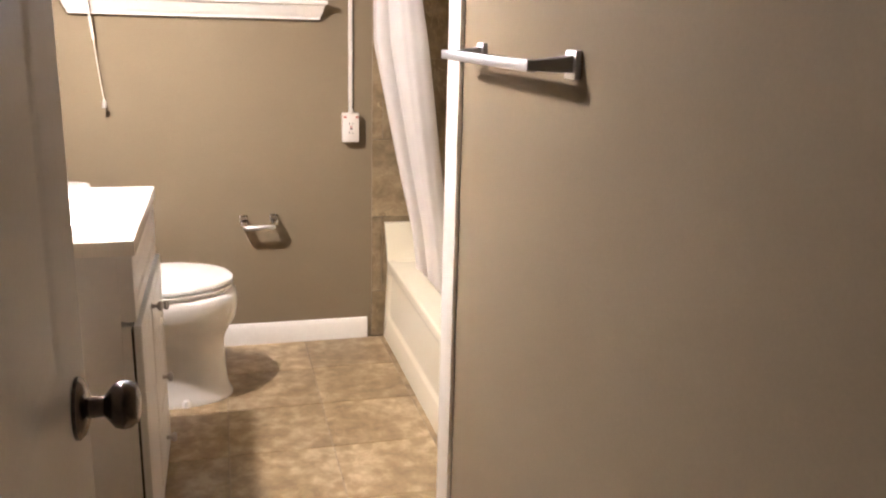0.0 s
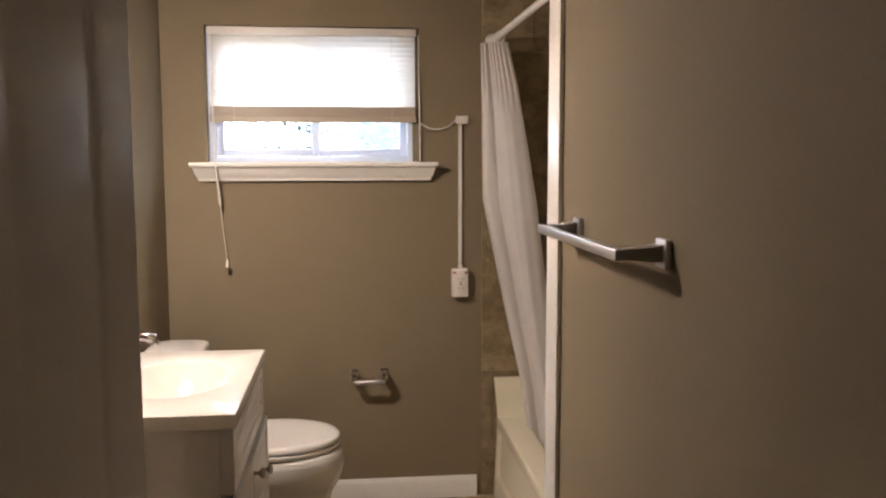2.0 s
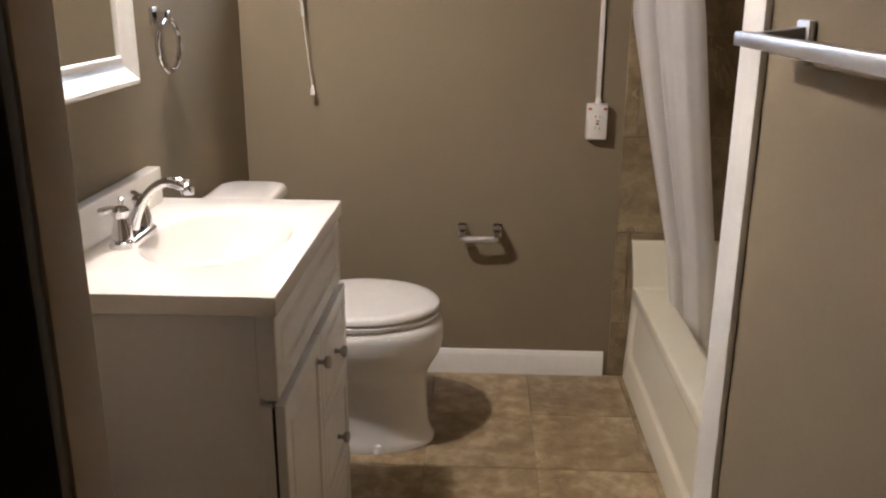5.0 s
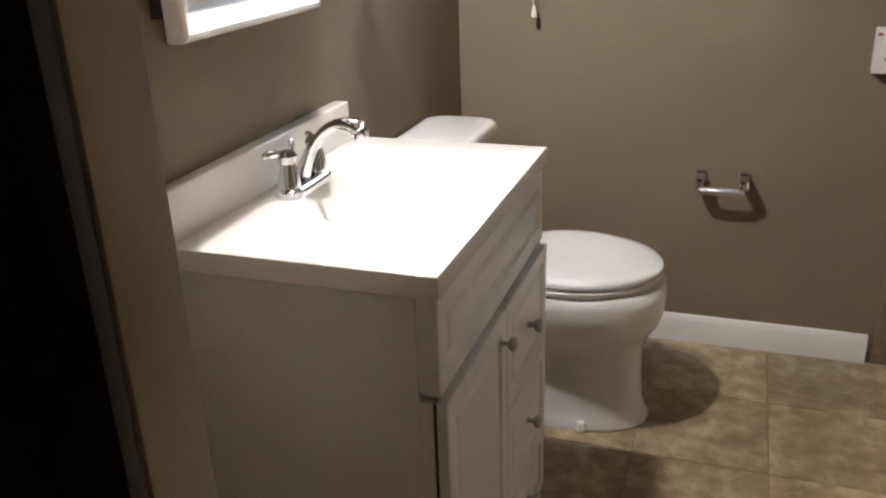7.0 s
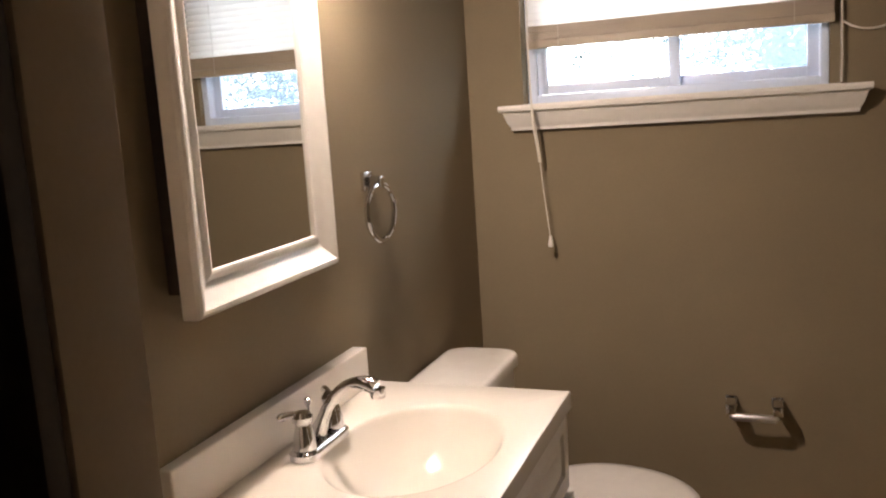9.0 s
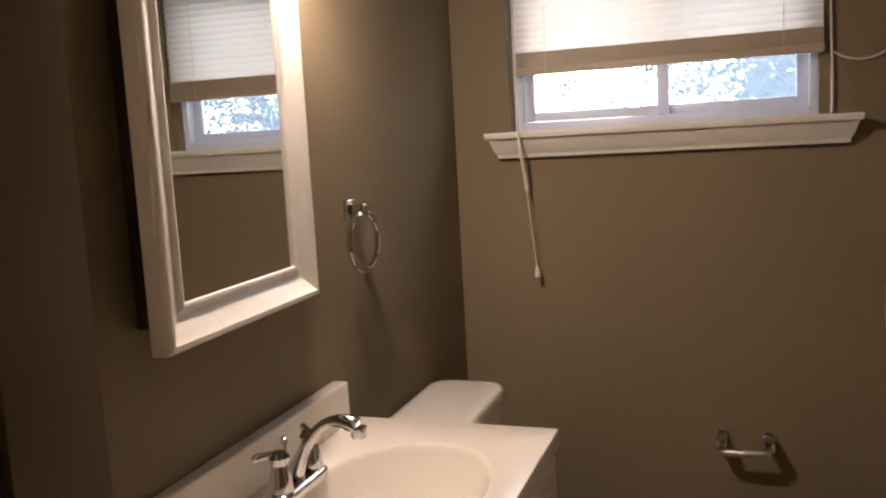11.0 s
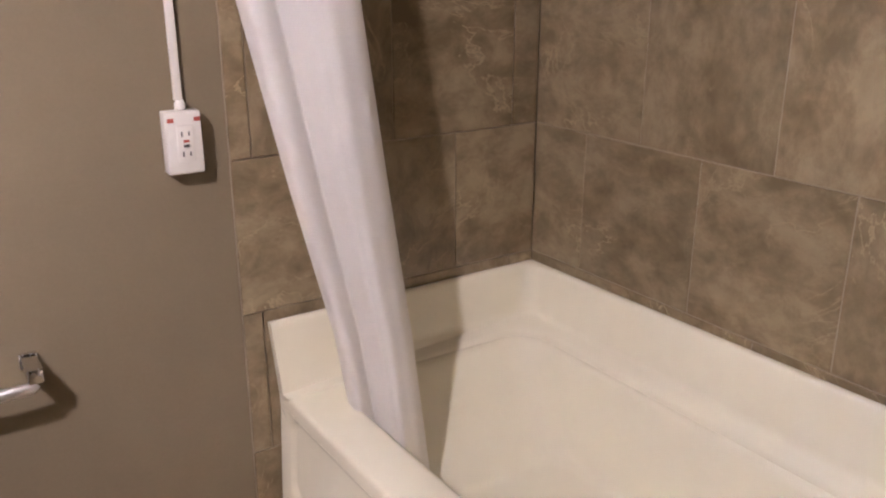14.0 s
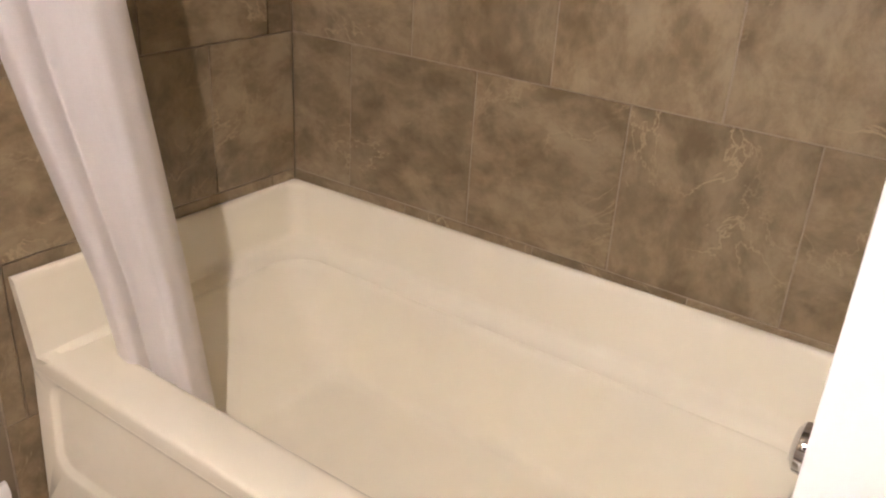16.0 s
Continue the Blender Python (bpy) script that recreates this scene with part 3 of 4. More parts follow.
def apron():
    bm = bmesh.new()
    def yz(x, i, r, top, bot):
        return [(x + 0.014 * z / 0.32, y, z) for y, z in rrect(TY0 + i, TY1 - i, bot, top, r)]
    rings = [yz(1.74, 0.0, 0.003, 0.3185, 0.001), yz(TUB_X + 0.006, 0.0, 0.003, 0.3185, 0.001), yz(TUB_X + 0.002, 0.003, 0.004, 0.3175, 0.003),
             yz(TUB_X + 0.002, 0.046, 0.045, 0.314, 0.098), yz(TUB_X + 0.005, 0.052, 0.042, 0.310, 0.105), yz(TUB_X + 0.012, 0.060, 0.038, 0.303, 0.114), yz(TUB_X + 0.013, 0.068, 0.035, 0.295, 0.122)]
    return loft(bm, rings, True, False, True)


part("apron", apron(), TUBM, tub, "almond front apron with recessed panel", smooth=50)
part("drain", lathe((2.08, 3.30, 0.0872), [(0.030, 0.0), (0.030, 0.003), (0.022, 0.0045)], "z", 24), CHROME, tub)

valve = thing("tub_valve", (2.06, END_Y, 0.60), "chrome round shower valve handle on the tiled wall", "valve")
part("escutcheon", lathe((2.06, END_Y + 0.0005, 0.570), [(0.075, 0.0), (0.073, 0.006), (0.055, 0.013), (0.020, 0.016)], "y", 32), CHROME, valve)
part("handle", lathe((2.06, END_Y, 0.570), [(0.016, 0.012), (0.018, 0.040), (0.034, 0.046), (0.038, 0.056), (0.036, 0.072), (0.024, 0.080), (0.008, 0.082)], "y", 14), CHROME, valve)
spout = thing("tub_spout", (2.06, END_Y, 0.42), "chrome tub spout on the tiled wall", "spout")
bm = bmesh.new()
tube(bm, [(2.06, END_Y + 0.001, 0.450), (2.06, END_Y + 0.045, 0.451), (2.06, END_Y + 0.072, 0.447), (2.06, END_Y + 0.093, 0.437), (2.06, END_Y + 0.103, 0.423)], [0.028, 0.027, 0.026, 0.022, 0.015], 16)
part("spout_body", bm, CHROME, spout)
part("outlet", lathe((2.06, END_Y + 0.082, 0.408), [(0.013, 0.0), (0.014, 0.006), (0.014, 0.022)], "z", 14), CHROME, spout)

# ---------------------------------------------------------------- shower rod and curtain
rod = thing("curtain_rod", (1.67, 3.69, 1.93), "white shower curtain rod across the tub alcove", "rod")
bm = bmesh.new()
tube(bm, [(1.672, N - 0.018, 1.925), (1.680, 3.7, 1.927), (1.686, END_Y + 0.018, 1.928)], 0.0125, 16)
part("bar", bm, WHITE, rod)
part("flange", lathe((1.672, N - 0.0085, 1.925), [(0.030, 0.0), (0.029, -0.008), (0.018, -0.018)], "y", 20), PLASTIC, rod)
part("flange", lathe((1.686, END_Y + 0.0155, 1.928), [(0.026, 0.0), (0.025, 0.008), (0.016, 0.016)], "y", 20), PLASTIC, rod)

curtain = thing("shower_curtain", (1.75, 4.2, 1.9), "white cloth shower curtain bunched against the tiled wall", "curtain")


def curtain_cloth():
    bm = bmesh.new()
    rows, folds, per = 60, 2, 34
    vv = []
    for i in range(rows + 1):
        v = i / rows
        z = 1.905 - v * 1.745
        # the bunch leans into the tub towards its hem
        cx, cy, wide = (float(np.interp(v, (0, 0.1, 0.36, 0.62, 0.8, 1), c)) for c in ((1.660, 1.682, 1.722, 1.795, 1.850, 1.885), (4.262, 4.258, 4.245, 4.22, 4.20, 4.17), (0.058, 0.078, 0.118, 0.098, 0.082, 0.074)))
        deep = 0.010 + 0.014 * min(1, v * 2.0)
        gather = 0.010 * max(0.0, 1 - v * 6)
        row = []
        n = folds * per
        for k in range(n + 1):
            u = k / n
            ph = u * folds * 2 * math.pi
            along = (u - 0.5) * 2 * wide
            # one narrow fold, a crease, then the broad front of the bunch
            split = 0.30 + 0.03 * math.sin(2.5 * v)
            if u < split:
                off = -1.5 * deep * math.sin(math.pi * u / split)
            else:
                off = -2.3 * deep * max(0.0, math.sin(math.pi * (u - split) / (1 - split))) ** 0.8
            off += 0.0012 * math.sin(3 * ph + 2 * v) * min(1, 3 * v) + 0.006 * math.sin(4 * v + 2 * u) + gather * math.sin(4 * ph)
            dx, dy = 0.85, -0.527
            row.append(bm.verts.new((cx + dx * along + 0.527 * off, cy + dy * along + 0.85 * off, z)))
        vv.append(row)
    for r, s in zip(vv, vv[1:]):
        for k in range(len(r) - 1):
            bm.faces.new((r[k], r[k + 1], s[k + 1], s[k]))
    return bm


part("cloth", curtain_cloth(), CURTAIN, curtain, smooth=180)
for k in range(6):
    yk = 4.335 - 0.030 * k
    bm = bmesh.new()
    tube(bm, [(1.673 + 0.019 * math.cos(a), yk + 0.003 * math.sin(2 * a), 1.917 + 0.024 * math.sin(a)) for a in [2 * math.pi * q / 14 for q in range(15)]], 0.0018, 6, False)
    part("ring", bm, PLASTIC, curtain)

# ---------------------------------------------------------------- toilet
toilet = thing("toilet", (0.75, 3.895, 0), "white two-piece toilet with its lid closed", "toilet")
CY, TC = 3.895, 3.862


def egg(z, cx, af, ab, b, n=40, p=2.0):
    out = []
    for i in range(n):
        a = 2 * math.pi * i / n
        c, s = math.cos(a), math.sin(a)
        c2 = math.copysign(abs(c) ** (2 / p), c)
        s2 = math.copysign(abs(s) ** (2 / p), s)
        out.append((cx + (af if c > 0 else ab) * c2, CY + b * s2, z))
    return out


rows = [(0.001, 0.80, 0.222, 0.23, 0.124), (0.012, 0.80, 0.224, 0.23, 0.126), (0.026, 0.80, 0.214, 0.225, 0.120), (0.060, 0.80, 0.205, 0.22, 0.114), (0.14, 0.80, 0.199, 0.21, 0.110), (0.205, 0.80, 0.198, 0.21, 0.112),
        (0.235, 0.80, 0.203, 0.21, 0.120), (0.262, 0.80, 0.216, 0.21, 0.138), (0.285, 0.80, 0.231, 0.21, 0.158), (0.312, 0.80, 0.243, 0.21, 0.176), (0.345, 0.80, 0.250, 0.21, 0.187), (0.385, 0.80, 0.250, 0.21, 0.191), (0.406, 0.80, 0.245, 0.21, 0.188), (0.416, 0.80, 0.230, 0.205, 0.178)]
bm = loft(bmesh.new(), [egg(*r, p=2.15) for r in rows], True, True, True)
part("bowl", bm, CERAM, toilet, smooth=60)
part("tank_deck", box((0.40, CY - 0.105, 0.20), (0.66, CY + 0.105, 0.414), 0.02, 3), CERAM, toilet)
part("seat", loft(bmesh.new(), [egg(z, 0.80, f, 0.19, b) for z, f, b in ((0.4185, 0.227, 0.178), (0.421, 0.236, 0.186), (0.432, 0.238, 0.188), (0.437, 0.233, 0.183))], True, True, True), SEATM, toilet, smooth=50)
part("lid", loft(bmesh.new(), [egg(z, 0.80, f, a, b) for z, f, a, b in ((0.4415, 0.230, 0.19, 0.182), (0.444, 0.237, 0.195, 0.188), (0.453, 0.238, 0.195, 0.189), (0.460, 0.231, 0.19, 0.183), (0.4635, 0.205, 0.17, 0.16), (0.4645, 0.12, 0.1, 0.09))], True, True, True), SEATM, toilet, smooth=50)
for dy in (-0.075, 0.075):
    part("hinge", box((0.592, CY + dy - 0.02, 0.417), (0.625, CY + dy + 0.02, 0.452), 0.006), SEATM, toilet)
    part("bolt_cap", lathe((0.86, CY + dy * 1.62, 0.018), [(0.015, -0.012), (0.014, 0.004), (0.009, 0.012), (0.003, 0.014)], "z", 14), SEATM, toilet)
bm = bmesh.new()
loft(bm, [[(x, y, z) for x, y in rrect(0.366 + i, 0.552 - i, TC - 0.178 + i, TC + 0.178 - i, 0.035)] for z, i in ((0.414, 0.022), (0.44, 0.012), (0.60, 0.003), (0.744, 0.0))], True, True, True)
part("tank", bm, CERAM, toilet, smooth=50)
bm = bmesh.new()
loft(bm, [[(x, y, z) for x, y in rrect(0.361 + i, 0.566 - i, TC - 0.188 + i, TC + 0.188 - i, 0.05)] for z, i in ((0.745, 0.008), (0.750, 0.0), (0.772, 0.0), (0.780, 0.005), (0.783, 0.016))], True, True, True)
part("tank_lid", bm, CERAM, toilet, smooth=50)
lever = part("flush_lever", lathe((0.553, TC - 0.12, 0.70), [(0.013, 0.0), (0.013, 0.010), (0.006, 0.014)], "x", 14), CHROME, toilet)

# ---------------------------------------------------------------- vanity
VX1, VY0, VY1, VZ = 0.796, 2.838, 3.494, 0.822
van = thing("vanity_cabinet", (0.58, 3.166, 0), "white bathroom vanity cabinet with a door and drawers", "cabinet")
part("body", box((0.386, VY0 + 0.0165, 0.004), (VX1 - 0.021, VY1 - 0.0165, 0.66)), CAB, van, smooth=None)
part("side_panel", box((0.374, VY0, 0.002), (VX1 - 0.0205, VY0 + 0.016, VZ), 0.001), CAB, van)
part("side_panel", box((0.374, VY1 - 0.016, 0.002), (VX1 - 0.0205, VY1, VZ), 0.001), CAB, van)
part("back_panel", box((0.374, VY0 + 0.0162, 0.002), (0.385, VY1 - 0.0162, VZ)), CAB, van, smooth=None)
part("face_frame", boxes(((VX1 - 0.020, VY0, 0.002), (VX1, VY0 + 0.012, 0.648)), ((VX1 - 0.020, VY1 - 0.012, 0.002), (VX1, VY1, 0.648)), ((VX1 - 0.020, VY0 + 0.012, 0.002), (VX1, VY1 - 0.012, 0.05))), CAB, van, smooth=None)
# a black slab fills this gap, its colour standing in for shadow
part("shadow_gap", box((VX1, VY0 + 0.004, 0.03), (VX1 + 0.006, VY1 - 0.004, 0.640)), GAP_BLACK, van, "black slab for the shadow in the gap behind the fronts", smooth=None)


def front(y0, y1, z0, z1, x, inset=0.034, d=0.018):
    bm = bmesh.new()
    def r(i, xx):
        return [(xx, y0 + i, z0 + i), (xx, y1 - i, z0 + i), (xx, y1 - i, z1 - i), (xx, y0 + i, z1 - i)]
    loft(bm, [r(0, x), r(0, x + d - 0.002), r(0.002, x + d), r(inset, x + d), r(inset + 0.004, x + d - 0.006), r(inset + 0.010, x + d - 0.006), r(inset + 0.022, x + d - 0.001)], True, True, True)
    return bm


def pull(parent, y, z, x):
    return part("knob", lathe((x, y, z), [(0.007, 0.0), (0.005, 0.006), (0.005, 0.012), (0.012, 0.017), (0.0145, 0.023), (0.012, 0.028), (0.004, 0.030)], "x", 16), PEWTER, parent, "pewter metal round knob")


part("joint", box((VX1 - 0.0202, VY0 + 0.003, 0.662), (VX1 - 0.0122, VY1 - 0.003, VZ - 0.003)), CAB, van, smooth=None)
part("top_panel", front(VY0, VY1, 0.660, VZ, VX1 - 0.012, 0.036, 0.026), CAB, van, smooth=None)
dr = part("cabinet_door", front(VY0, 3.166, 0.03, 0.650, VX1 + 0.0065), CAB, van, smooth=None)
pull(dr, 3.128, 0.602, VX1 + 0.0245)
for z0, z1 in ((0.425, 0.650), (0.205, 0.419), (0.03, 0.199)):
    d = part("drawer", front(3.170, VY1, z0, z1, VX1 + 0.0065, 0.030), CAB, van, smooth=None)
    pull(d, 3.330, (z0 + z1) / 2, VX1 + 0.0245)

top = thing("countertop", (0.59, 3.166, VZ), "white cultured marble vanity top with an oval basin", "countertop")
SX0, SX1, SY0, SY1, SZ = 0.362, 0.817, 2.825, 3.507, 0.858
EX, EY, EA, EB = 0.612, 3.185, 0.148, 0.198


def top_mesh():
    n = 72
    angs = [2 * math.pi * i / n for i in range(n)]
    for cx, cy in ((SX0, SY0), (SX1, SY0), (SX1, SY1), (SX0, SY1)):
        a = math.atan2(cy - EY, cx - EX) % (2 * math.pi)
        k = min(range(n), key=lambda j: abs(angs[j] - a))
        angs[k] = a
    outer, inner = [], []
    for a in angs:
        c, s = math.cos(a), math.sin(a)
        t = min((SX1 - EX) / c if c > 1e-9 else (SX0 - EX) / c if c < -1e-9 else 9, (SY1 - EY) / s if s > 1e-9 else (SY0 - EY) / s if s < -1e-9 else 9)
        outer.append((EX + t * c, EY + t * s))
        inner.append(a)
    def el(k, z):
        return [(EX + EA * k * math.cos(a), EY + EB * k * math.sin(a), z) for a in inner]
    def out(i, z):
        mx, my = (SX0 + SX1) / 2, (SY0 + SY1) / 2
        return [(mx + (x - mx) * (1 - i / 0.23), my + (y - my) * (1 - i / 0.34), z) for x, y in outer]
    rings = [out(0, VZ + 0.001), out(0, SZ - 0.005), out(0.0015, SZ - 0.0015), out(0.005, SZ),
             el(1.07, SZ), el(1.04, SZ - 0.0007), el(1.015, SZ - 0.0028)] + [el(k, SZ - 0.005 - 0.118 * (1 - k ** 2.3)) for k in (0.992, 0.97, 0.93, 0.87, 0.79, 0.69, 0.57, 0.44, 0.30, 0.14)]
    bm = loft(bmesh.new(), rings, True, False, False)
    return bm


part("slab", top_mesh(), MARBLE, top, smooth=40)
part("backsplash", box((0.356, SY0, SZ - 0.001), (0.392, 3.470, 0.943), 0.004, 3), MARBLE, top)
part("drain", lathe((EX, EY, SZ - 0.1225), [(0.024, 0.0), (0.024, 0.003), (0.016, 0.0042)], "z", 24), CHROME, top)

faucet = thing("faucet", (0.45, 3.135, SZ), "chrome centerset bathroom faucet with two handles", "faucet")
FX, FY = 0.452, 3.140
bm = bmesh.new()
loft(bm, [[(x, y, SZ + z) for x, y in rrect(FX - 0.026 + i, FX + 0.026 - i, FY - 0.078 + i, FY + 0.078 - i, 0.024)] for z, i in ((0.001, 0.0), (0.012, 0.0), (0.017, 0.004), (0.019, 0.010))], True, True, True)
part("base_plate", bm, CHROME, faucet, smooth=40)
for s in (-1, 1):
    h = part("handle", lathe((FX, FY + s * 0.051, SZ + 0.018), [(0.021, 0.0), (0.019, 0.018), (0.015, 0.034), (0.013, 0.042), (0.017, 0.048), (0.018, 0.056), (0.012, 0.064), (0.004, 0.066)], "z", 18), CHROME, faucet)
    bm = bmesh.new()
    tube(bm, bez((FX, FY + s * 0.051, SZ + 0.072), (FX - 0.008, FY + s * 0.058, SZ + 0.082), (FX - 0.02, FY + s * 0.070, SZ + 0.082), (FX - 0.030, FY + s * 0.080, SZ + 0.076), 8), [0.007, 0.007, 0.0065, 0.006, 0.006, 0.0065, 0.007, 0.007, 0.005], 10)
    part("lever", bm, CHROME, h)
bm = bmesh.new()
tube(bm, bez((FX - 0.004, FY, SZ + 0.016), (FX + 0.014, FY, SZ + 0.070), (FX + 0.052, FY, SZ + 0.146), (FX + 0.118, FY, SZ + 0.114), 16), [0.017, 0.0155, 0.0135, 0.012, 0.0110, 0.0105, 0.010, 0.0095, 0.0092, 0.009, 0.009, 0.009, 0.0095, 0.0108, 0.0125, 0.0142, 0.0140], 14)
part("spout", bm, CHROME, faucet)
part("aerator", lathe((FX + 0.119, FY, SZ + 0.097), [(0.0125, 0.0), (0.0135, 0.005), (0.0135, 0.016)], "z", 14), CHROME, faucet)
part("lift_rod", lathe((FX - 0.018, FY, SZ + 0.018), [(0.0025, 0.0), (0.0025, 0.055), (0.006, 0.060), (0.006, 0.068), (0.002, 0.071)], "z", 10), CHROME, faucet)

# ---------------------------------------------------------------- mirror cabinet
mir = thing("mirror_cabinet", (west(3.08), 3.08, 1.15), "white framed mirror cabinet hung on the wall", "mirror")
MY0, MY1, MZ0, MZ1, MX = 2.856, 3.306, 1.154, 1.80, 0.4395
# the shadow line behind the frame is put into the case's dark colour
part("case", box((west(3.08) + 0.001, MY0 + 0.030, MZ0 + 0.030), (0.412, MY1 - 0.030, MZ1 - 0.030)), UNLIT_BROWN, mir, "cabinet box behind the frame, dark for the shadow gap", smooth=None)


def mirror_frame():
    def r(i, x):
        return [(x, MY0 + i, MZ0 + i), (x, MY1 - i, MZ0 + i), (x, MY1 - i, MZ1 - i), (x, MY0 + i, MZ1 - i)]
    rows = [(0.034, 0.406), (0.004, 0.406), (0.0, 0.410), (0.0, MX - 0.007), (0.002, MX - 0.003), (0.006, MX), (0.011, MX), (0.014, MX - 0.003), (0.022, MX - 0.007), (0.034, MX - 0.015), (0.046, MX - 0.019), (0.050, MX - 0.017), (0.056, MX - 0.014), (0.060, MX - 0.015), (0.063, MX - 0.024)]
    return loft(bmesh.new(), [r(*w) for w in rows], True, False, False)


part("frame", mirror_frame(), WHITE, mir, smooth=20)
part("mirror_glass", box((0.4135, MY0 + 0.058, MZ0 + 0.058), (MX - 0.020, MY1 - 0.058, MZ1 - 0.058)), MIRROR, mir, smooth=None)
mir.rotation_euler = (0, 0, radians(2.1))

# ---------------------------------------------------------------- vanity light
LX = west(3.25)
light = thing("vanity_light", (LX, 3.25, 1.99), "nickel wall light with a bell-shaped frosted glass shade", "wall lamp")
LMX, LMY = LX + 0.112, 3.235
part("backplate", lathe((LX - 0.006, LMY, 2.03), [(0.062, 0.0), (0.062, 0.020), (0.052, 0.030), (0.020, 0.034)], "x", 28), NICKEL, light)
bm = bmesh.new()
tube(bm, bez((LX + 0.022, LMY, 2.03), (LX + 0.07, LMY, 2.02), (LMX, LMY, 2.10), (LMX, LMY, 2.05), 10), 0.008, 10)
arm = part("arm", bm, NICKEL, light)
part("socket", lathe((LMX, LMY, 2.023), [(0.020, 0.0), (0.022, 0.015), (0.016, 0.03), (0.008, 0.034)], "z", 16), NICKEL, arm)
part("shade", lathe((LMX, LMY, 1.900), [(0.052, 0.020), (0.0625, 0.0), (0.0635, 0.001), (0.059, 0.012), (0.049, 0.045), (0.038, 0.085), (0.027, 0.112), (0.020, 0.124)], "z", 24, False, True), SHADE, arm, "frosted white glass shade, lit")
part("bulb", lathe((LMX, LMY, 1.900), [(0.010, -0.016), (0.022, -0.012), (0.030, 0.000), (0.031, 0.012), (0.024, 0.045), (0.014, 0.070)], "z", 24, True, True), BULB, arm, "glowing bulb")

# ---------------------------------------------------------------- towel ring, paper holder, towel bar
RX = west(3.585)
ringt = thing("towel_ring", (RX, 3.585, 1.27), "chrome towel ring on the wall", "towel ring")
post = part("post", boxes(((RX + 0.0005, 3.564, 1.264), (RX + 0.012, 3.606, 1.306)), ((RX + 0.012, 3.574, 1.272), (RX + 0.045, 3.596, 1.296)), bevel=0.003), CHROME, ringt)
bm = bmesh.new()
tube(bm, [(RX + 0.036 + 0.004 * math.sin(a), 3.585 + 0.062 * math.sin(a), 1.216 + 0.062 * math.cos(a)) for a in [2 * math.pi * k / 40 for k in range(41)]], 0.0062, 10, False)
part("ring", bm, CHROME, ringt)

tp = thing("paper_holder", (1.15, N, 0.55), "chrome toilet paper holder on the wall, empty", "paper holder")
for x in (1.092, 1.216):
    part("post", boxes(((x - 0.016, N - 0.010, 0.539), (x + 0.016, N - 0.0005, 0.571)), ((x - 0.0135, N - 0.086, 0.541), (x + 0.0135, N - 0.010, 0.569)), bevel=0.003), CHROME, tp)
bm = bmesh.new()
tube(bm, [(1.096, N - 0.070, 0.534), (1.10, N - 0.074, 0.530), (1.208, N - 0.074, 0.530), (1.212, N - 0.070, 0.534)], 0.0112, 14)
part("roller", bm, NICKEL, tp)

bar = thing("towel_bar", (TOWEL, 2.48, 1.30), "chrome flat towel bar on the wall", "towel bar")
for y, s in ((2.214, 1), (2.734, 1)):
    bm = box((TOWEL - 0.012, y - 0.024, 1.262), (TOWEL - 0.0005, y + 0.024, 1.310), 0.003)
    b0 = part("post", bm, NICKEL, bar)
    bm = bmesh.new()
    loft(bm, [[(TOWEL - d, y + o - h, zc - v), (TOWEL - d, y + o + h, zc - v), (TOWEL - d, y + o + h, zc + v), (TOWEL - d, y + o - h, zc + v)]
              for d, o, h, v, zc in ((0.012, 0.0, 0.014, 0.014, 1.287), (0.030, 0.006, 0.015, 0.012, 1.285), (0.068, 0.022, 0.014, 0.009, 1.283), (0.082, 0.026, 0.014, 0.008, 1.282))], True, True, True)
    part("arm", bm, NICKEL, b0)
part("bar", box((TOWEL - 0.084, 2.226, 1.272), (TOWEL - 0.066, 2.800, 1.292), 0.0025), NICKEL, bar)

# ---------------------------------------------------------------- outdoors beyond the window
bm = bmesh.new()
add_box(bm, (-400, N + 0.16, -0.5), (400, 900, -0.4))
solid("ground", bm, GRASS, "green lawn behind the house", "lawn", kind="structure", smooth=None)


HAZE = glow("bright_hazy_sky", (0.80, 0.92, 1.0), HAZE_S)
bm = bmesh.new()
add_box(bm, (-120, 60, -2), (120, 60.5, 90))
solid("backdrop", bm, HAZE, "bright white hazy sky", "sky", kind="structure", smooth=None)


def leaves(centre, size, count, seed):
    r = random.Random(seed)
    verts, faces = [], []
    clumps = [(Vector((r.gauss(0, 0.5) * size[0], r.gauss(0, 0.5) * size[1], r.gauss(0, 0.42) * size[2])) + Vector(centre), r.uniform(0.25, 0.6)) for _ in range(count // 60)]
    for c, rad in clumps:
        for _ in range(60):
            p = c + Vector((r.gauss(0, 1), r.gauss(0, 1), r.gauss(0, 0.8))) * rad * 0.42
            a, t = r.uniform(0, 6.28), r.uniform(-0.9, 0.9)
            d = Vector((math.cos(a), math.sin(a), t)).normalized() * r.uniform(0.04, 0.075)
            w = d.cross(Vector((r.uniform(-1, 1), r.uniform(-1, 1), 1))).normalized() * 0.022
            k = len(verts)
            verts += [p - d, p + w, p + d, p - w]
            faces.append((k, k + 1, k + 2, k + 3))
    me = bpy.data.meshes.new("crown")
    me.from_pydata([tuple(v) for v in verts], [], faces)
    me.materials.append(LEAF)
    return me


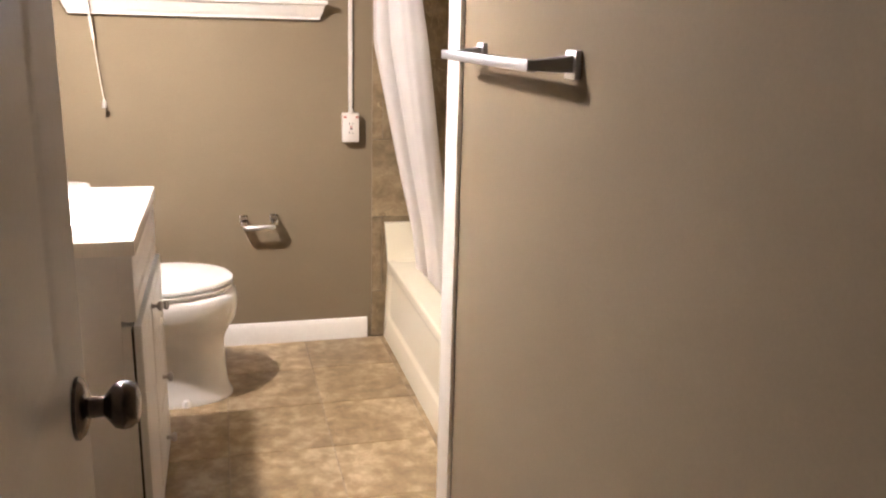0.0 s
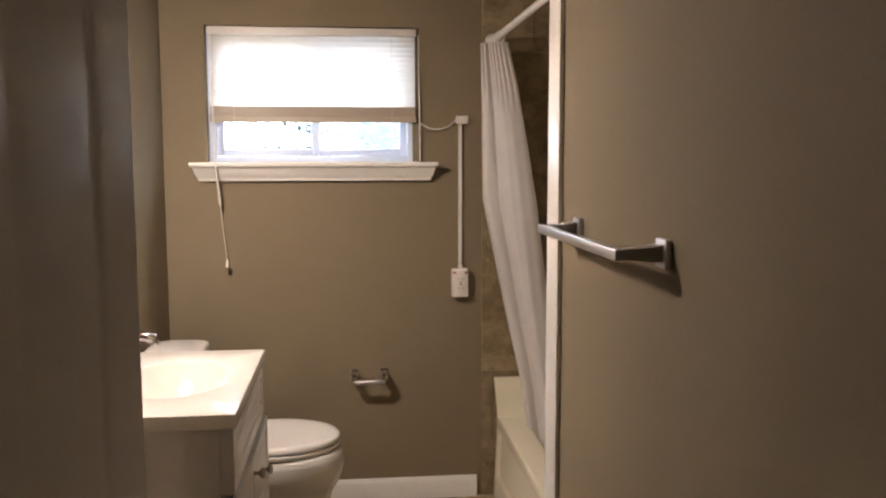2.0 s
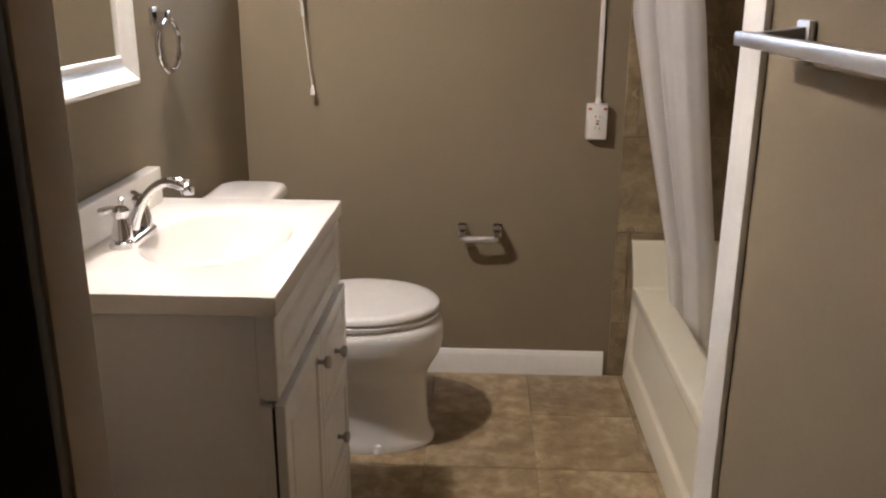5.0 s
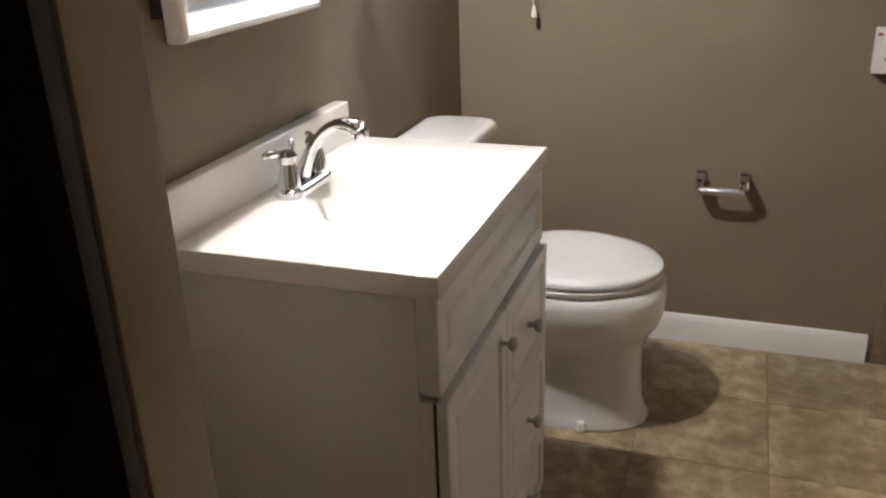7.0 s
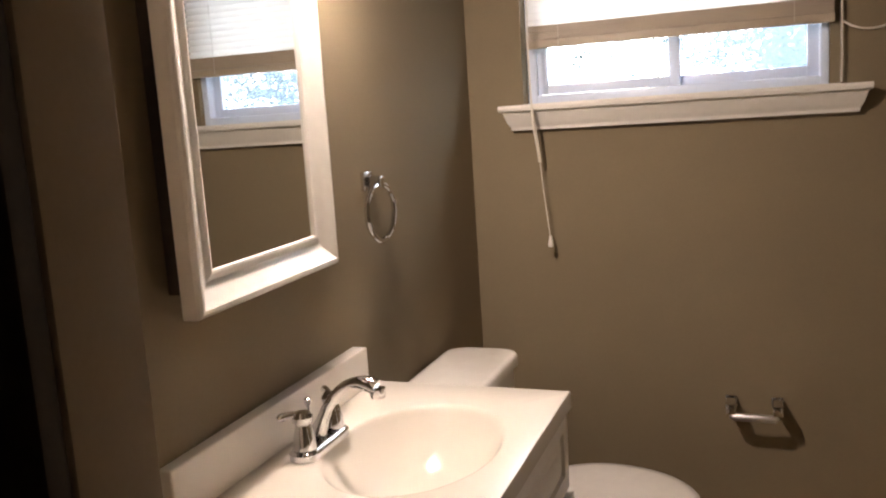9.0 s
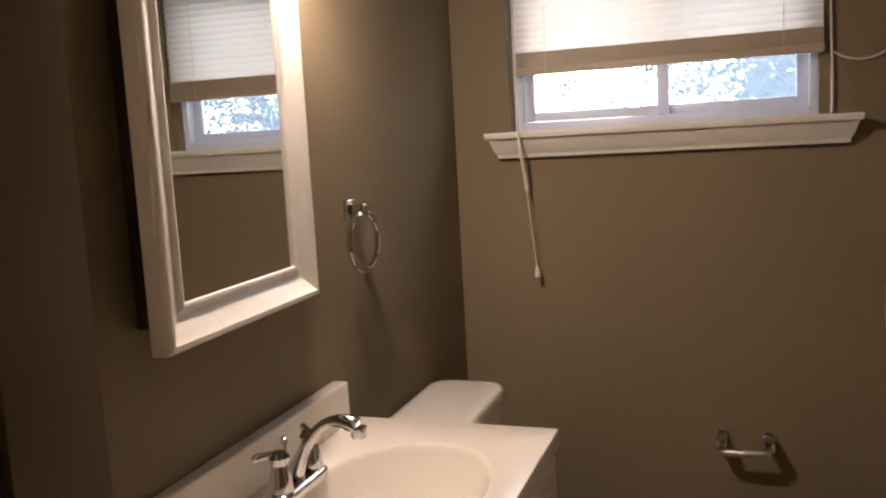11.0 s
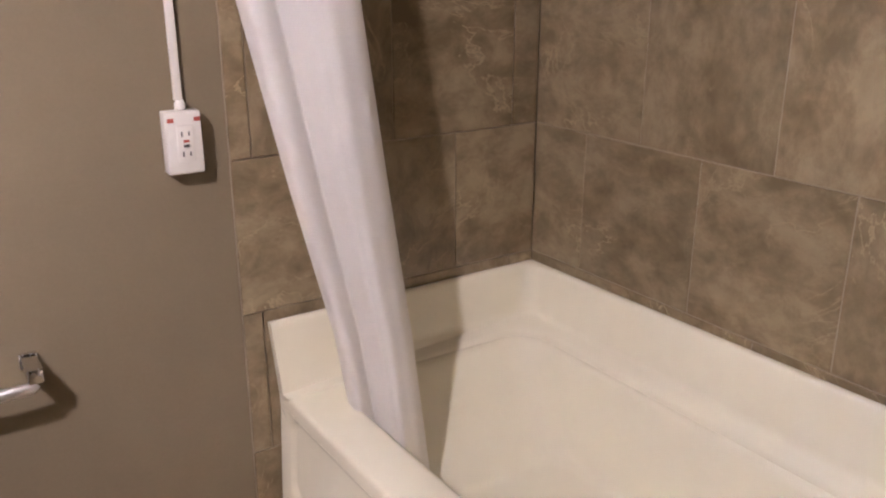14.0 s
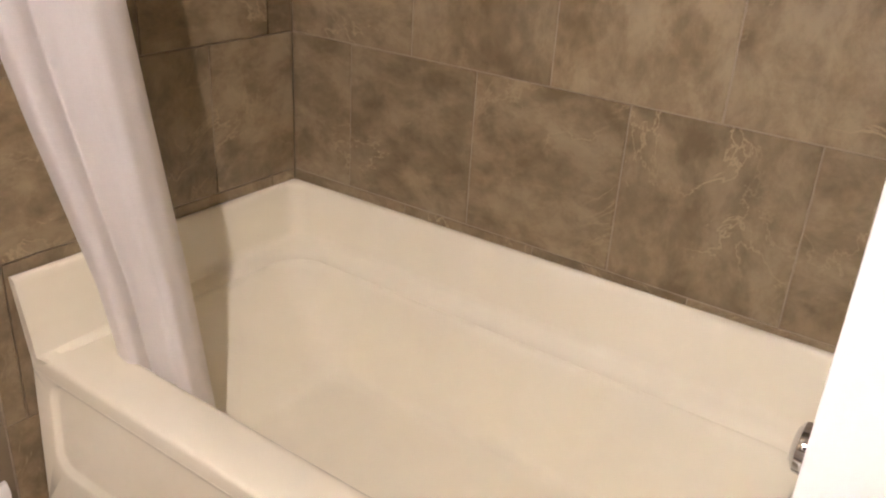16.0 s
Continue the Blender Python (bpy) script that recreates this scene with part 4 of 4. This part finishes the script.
for i, (tx, ty, hh, w) in enumerate(((3.9, 10.4, 1.5, 1.6), (1.9, 10.6, 1.4, 1.05), (6.6, 13.0, 1.9, 1.8), (-3.8, 12.5, 1.9, 1.6), (0.1, 17.0, 1.7, 1.5))):
    tree = thing("tree", (tx, ty, -0.4), "leafy green garden tree behind the house", "tree", "trees behind the house")
    bm = bmesh.new()
    tube(bm, [(tx, ty, -0.41), (tx + 0.05, ty, hh * 0.4), (tx - 0.05, ty + 0.05, hh * 0.75), (tx, ty, hh)], [0.13, 0.10, 0.07, 0.03], 9)
    for a in range(5):
        an = a * 1.3 + i
        tube(bm, [(tx, ty, hh * (0.35 + 0.1 * a)), (tx + 0.5 * w * math.cos(an), ty + 0.5 * w * math.sin(an), hh * (0.55 + 0.1 * a))], [0.045, 0.015], 6)
    part("trunk", bm, BARK, tree)
    cr = new("crown", leaves((tx, ty, hh + 0.6), (w, w, 1.1), (9000, 10000)[i] if i < 2 else 2700, 20 + i))
    cr.parent = tree
    cr.matrix_parent_inverse = Matrix.Translation(-tree.location)

# ---------------------------------------------------------------- tiles
P = 0.3333


def piece(name, size, bev=0.0015):
    """A tile lying in its own xy plane, top at z 0, one end at the middle of its face."""
    sx, sy, d = size
    bm = bmesh.new()
    def r(i, z):
        return [(-sx / 2 + i, -sy / 2 + i, z), (sx / 2 - i, -sy / 2 + i, z), (sx / 2 - i, sy / 2 - i, z), (-sx / 2 + i, sy / 2 - i, z)]
    loft(bm, [r(0, -d), r(0, -bev), r(bev, 0)], True, False, True)
    return bm


meshes = {}
spin = random.Random(3)


def lay(owner, mat, c, w, h, turn, seed_spin=0):
    key = (round(w, 4), round(h, 4), mat.name)
    if key not in meshes:
        meshes[key] = mesh_from("tile", piece("tile", (w, h, 0.006)), mat)
    ob = new("tile", meshes[key])
    ob.parent = owner
    quarter = spin.randrange(4) if abs(w - h) < 0.004 else spin.choice((0, 2))
    ob.matrix_basis = Matrix.Translation(c) @ turn @ pose(0, 0, 0, 0, 0, 90 * quarter)
    return ob


UP_E = Matrix(((0, 0, -1, 0), (-1, 0, 0, 0), (0, 1, 0, 0), (0, 0, 0, 1)))
UP_N = Matrix(((1, 0, 0, 0), (0, 0, -1, 0), (0, 1, 0, 0), (0, 0, 0, 1)))
UP_S = Matrix(((-1, 0, 0, 0), (0, 0, 1, 0), (0, 1, 0, 0), (0, 0, 0, 1)))


def course(lo, hi, joint):
    """Joint positions within lo and hi, for a joint at the given place."""
    cuts = [lo]
    k = joint + math.ceil((lo - joint) / P + 0.02) * P
    while k < hi - 0.012:
        cuts.append(k)
        k += P
    return cuts + [hi]


G = 0.0011
rowz = [0.880 - 2 * P, 0.880 - P, 0.880, 0.880 + P, 0.880 + 2 * P, 0.880 + 3 * P, 0.880 + 4 * P, CEIL_Z - 0.002]
rng = random.Random(11)
grout_e = part("grout", box((EAST + 0.0025, END_Y, 0.45), (EAST + 0.0055, N - 0.007, CEIL_Z - 0.001)), GROUT, wall_e, smooth=None)
grout_n = part("grout", box((ALCOVE_X, N - 0.0045, 0.001), (EAST + 0.003, N - 0.0005, CEIL_Z - 0.001)), GROUT, wall_n, smooth=None)
grout_s = part("grout", box((1.70, END_Y - 0.0055, 0.45), (EAST + 0.003, END_Y - 0.0025, CEIL_Z - 0.001)), GROUT, wall_p, smooth=None)
for i, (z0, z1) in enumerate(zip([0.001] + rowz, rowz)):
    z1 = min(z1, CEIL_Z - 0.002)
    if z1 - z0 < 0.02:
        continue
    odd = i % 2
    if z1 > 0.5:
        for a, b in zip(course(END_Y + 0.001, N - 0.008, 3.523 + (0 if odd == 0 else P / 2)), course(END_Y + 0.001, N - 0.008, 3.523 + (0 if odd == 0 else P / 2))[1:]):
            lay(wall_e, WALLTILE, (EAST, (a + b) / 2, (z0 + z1) / 2), b - a - 2 * G, z1 - z0 - 2 * G, UP_E)
        c = course(1.702, EAST - 0.001, 2.17 + (0 if odd == 0 else P / 2))
        for a, b in zip(c, c[1:]):
            lay(wall_p, WALLTILE, ((a + b) / 2, END_Y, (z0 + z1) / 2), b - a - 2 * G, z1 - z0 - 2 * G, UP_S)
    c = course(ALCOVE_X, EAST - 0.001, 2.175 + (0 if odd == 0 else P / 2))
    for a, b in zip(c, c[1:]):
        lay(wall_n, WALLTILE, ((a + b) / 2, N - 0.008, (z0 + z1) / 2), b - a - 2 * G, z1 - z0 - 2 * G, UP_N)

fx = course(-0.02, TUB_X + 0.02, 1.335)
fy = course(0.4, N - 0.001, 4.055)
for xa, xb in zip(fx, fx[1:]):
    for ya, yb in zip(fy, fy[1:]):
        ob = lay(floor, FLOORTILE, ((xa + xb) / 2, (ya + yb) / 2, 0.0), xb - xa - 2 * G, yb - ya - 2 * G, Matrix.Identity(4))
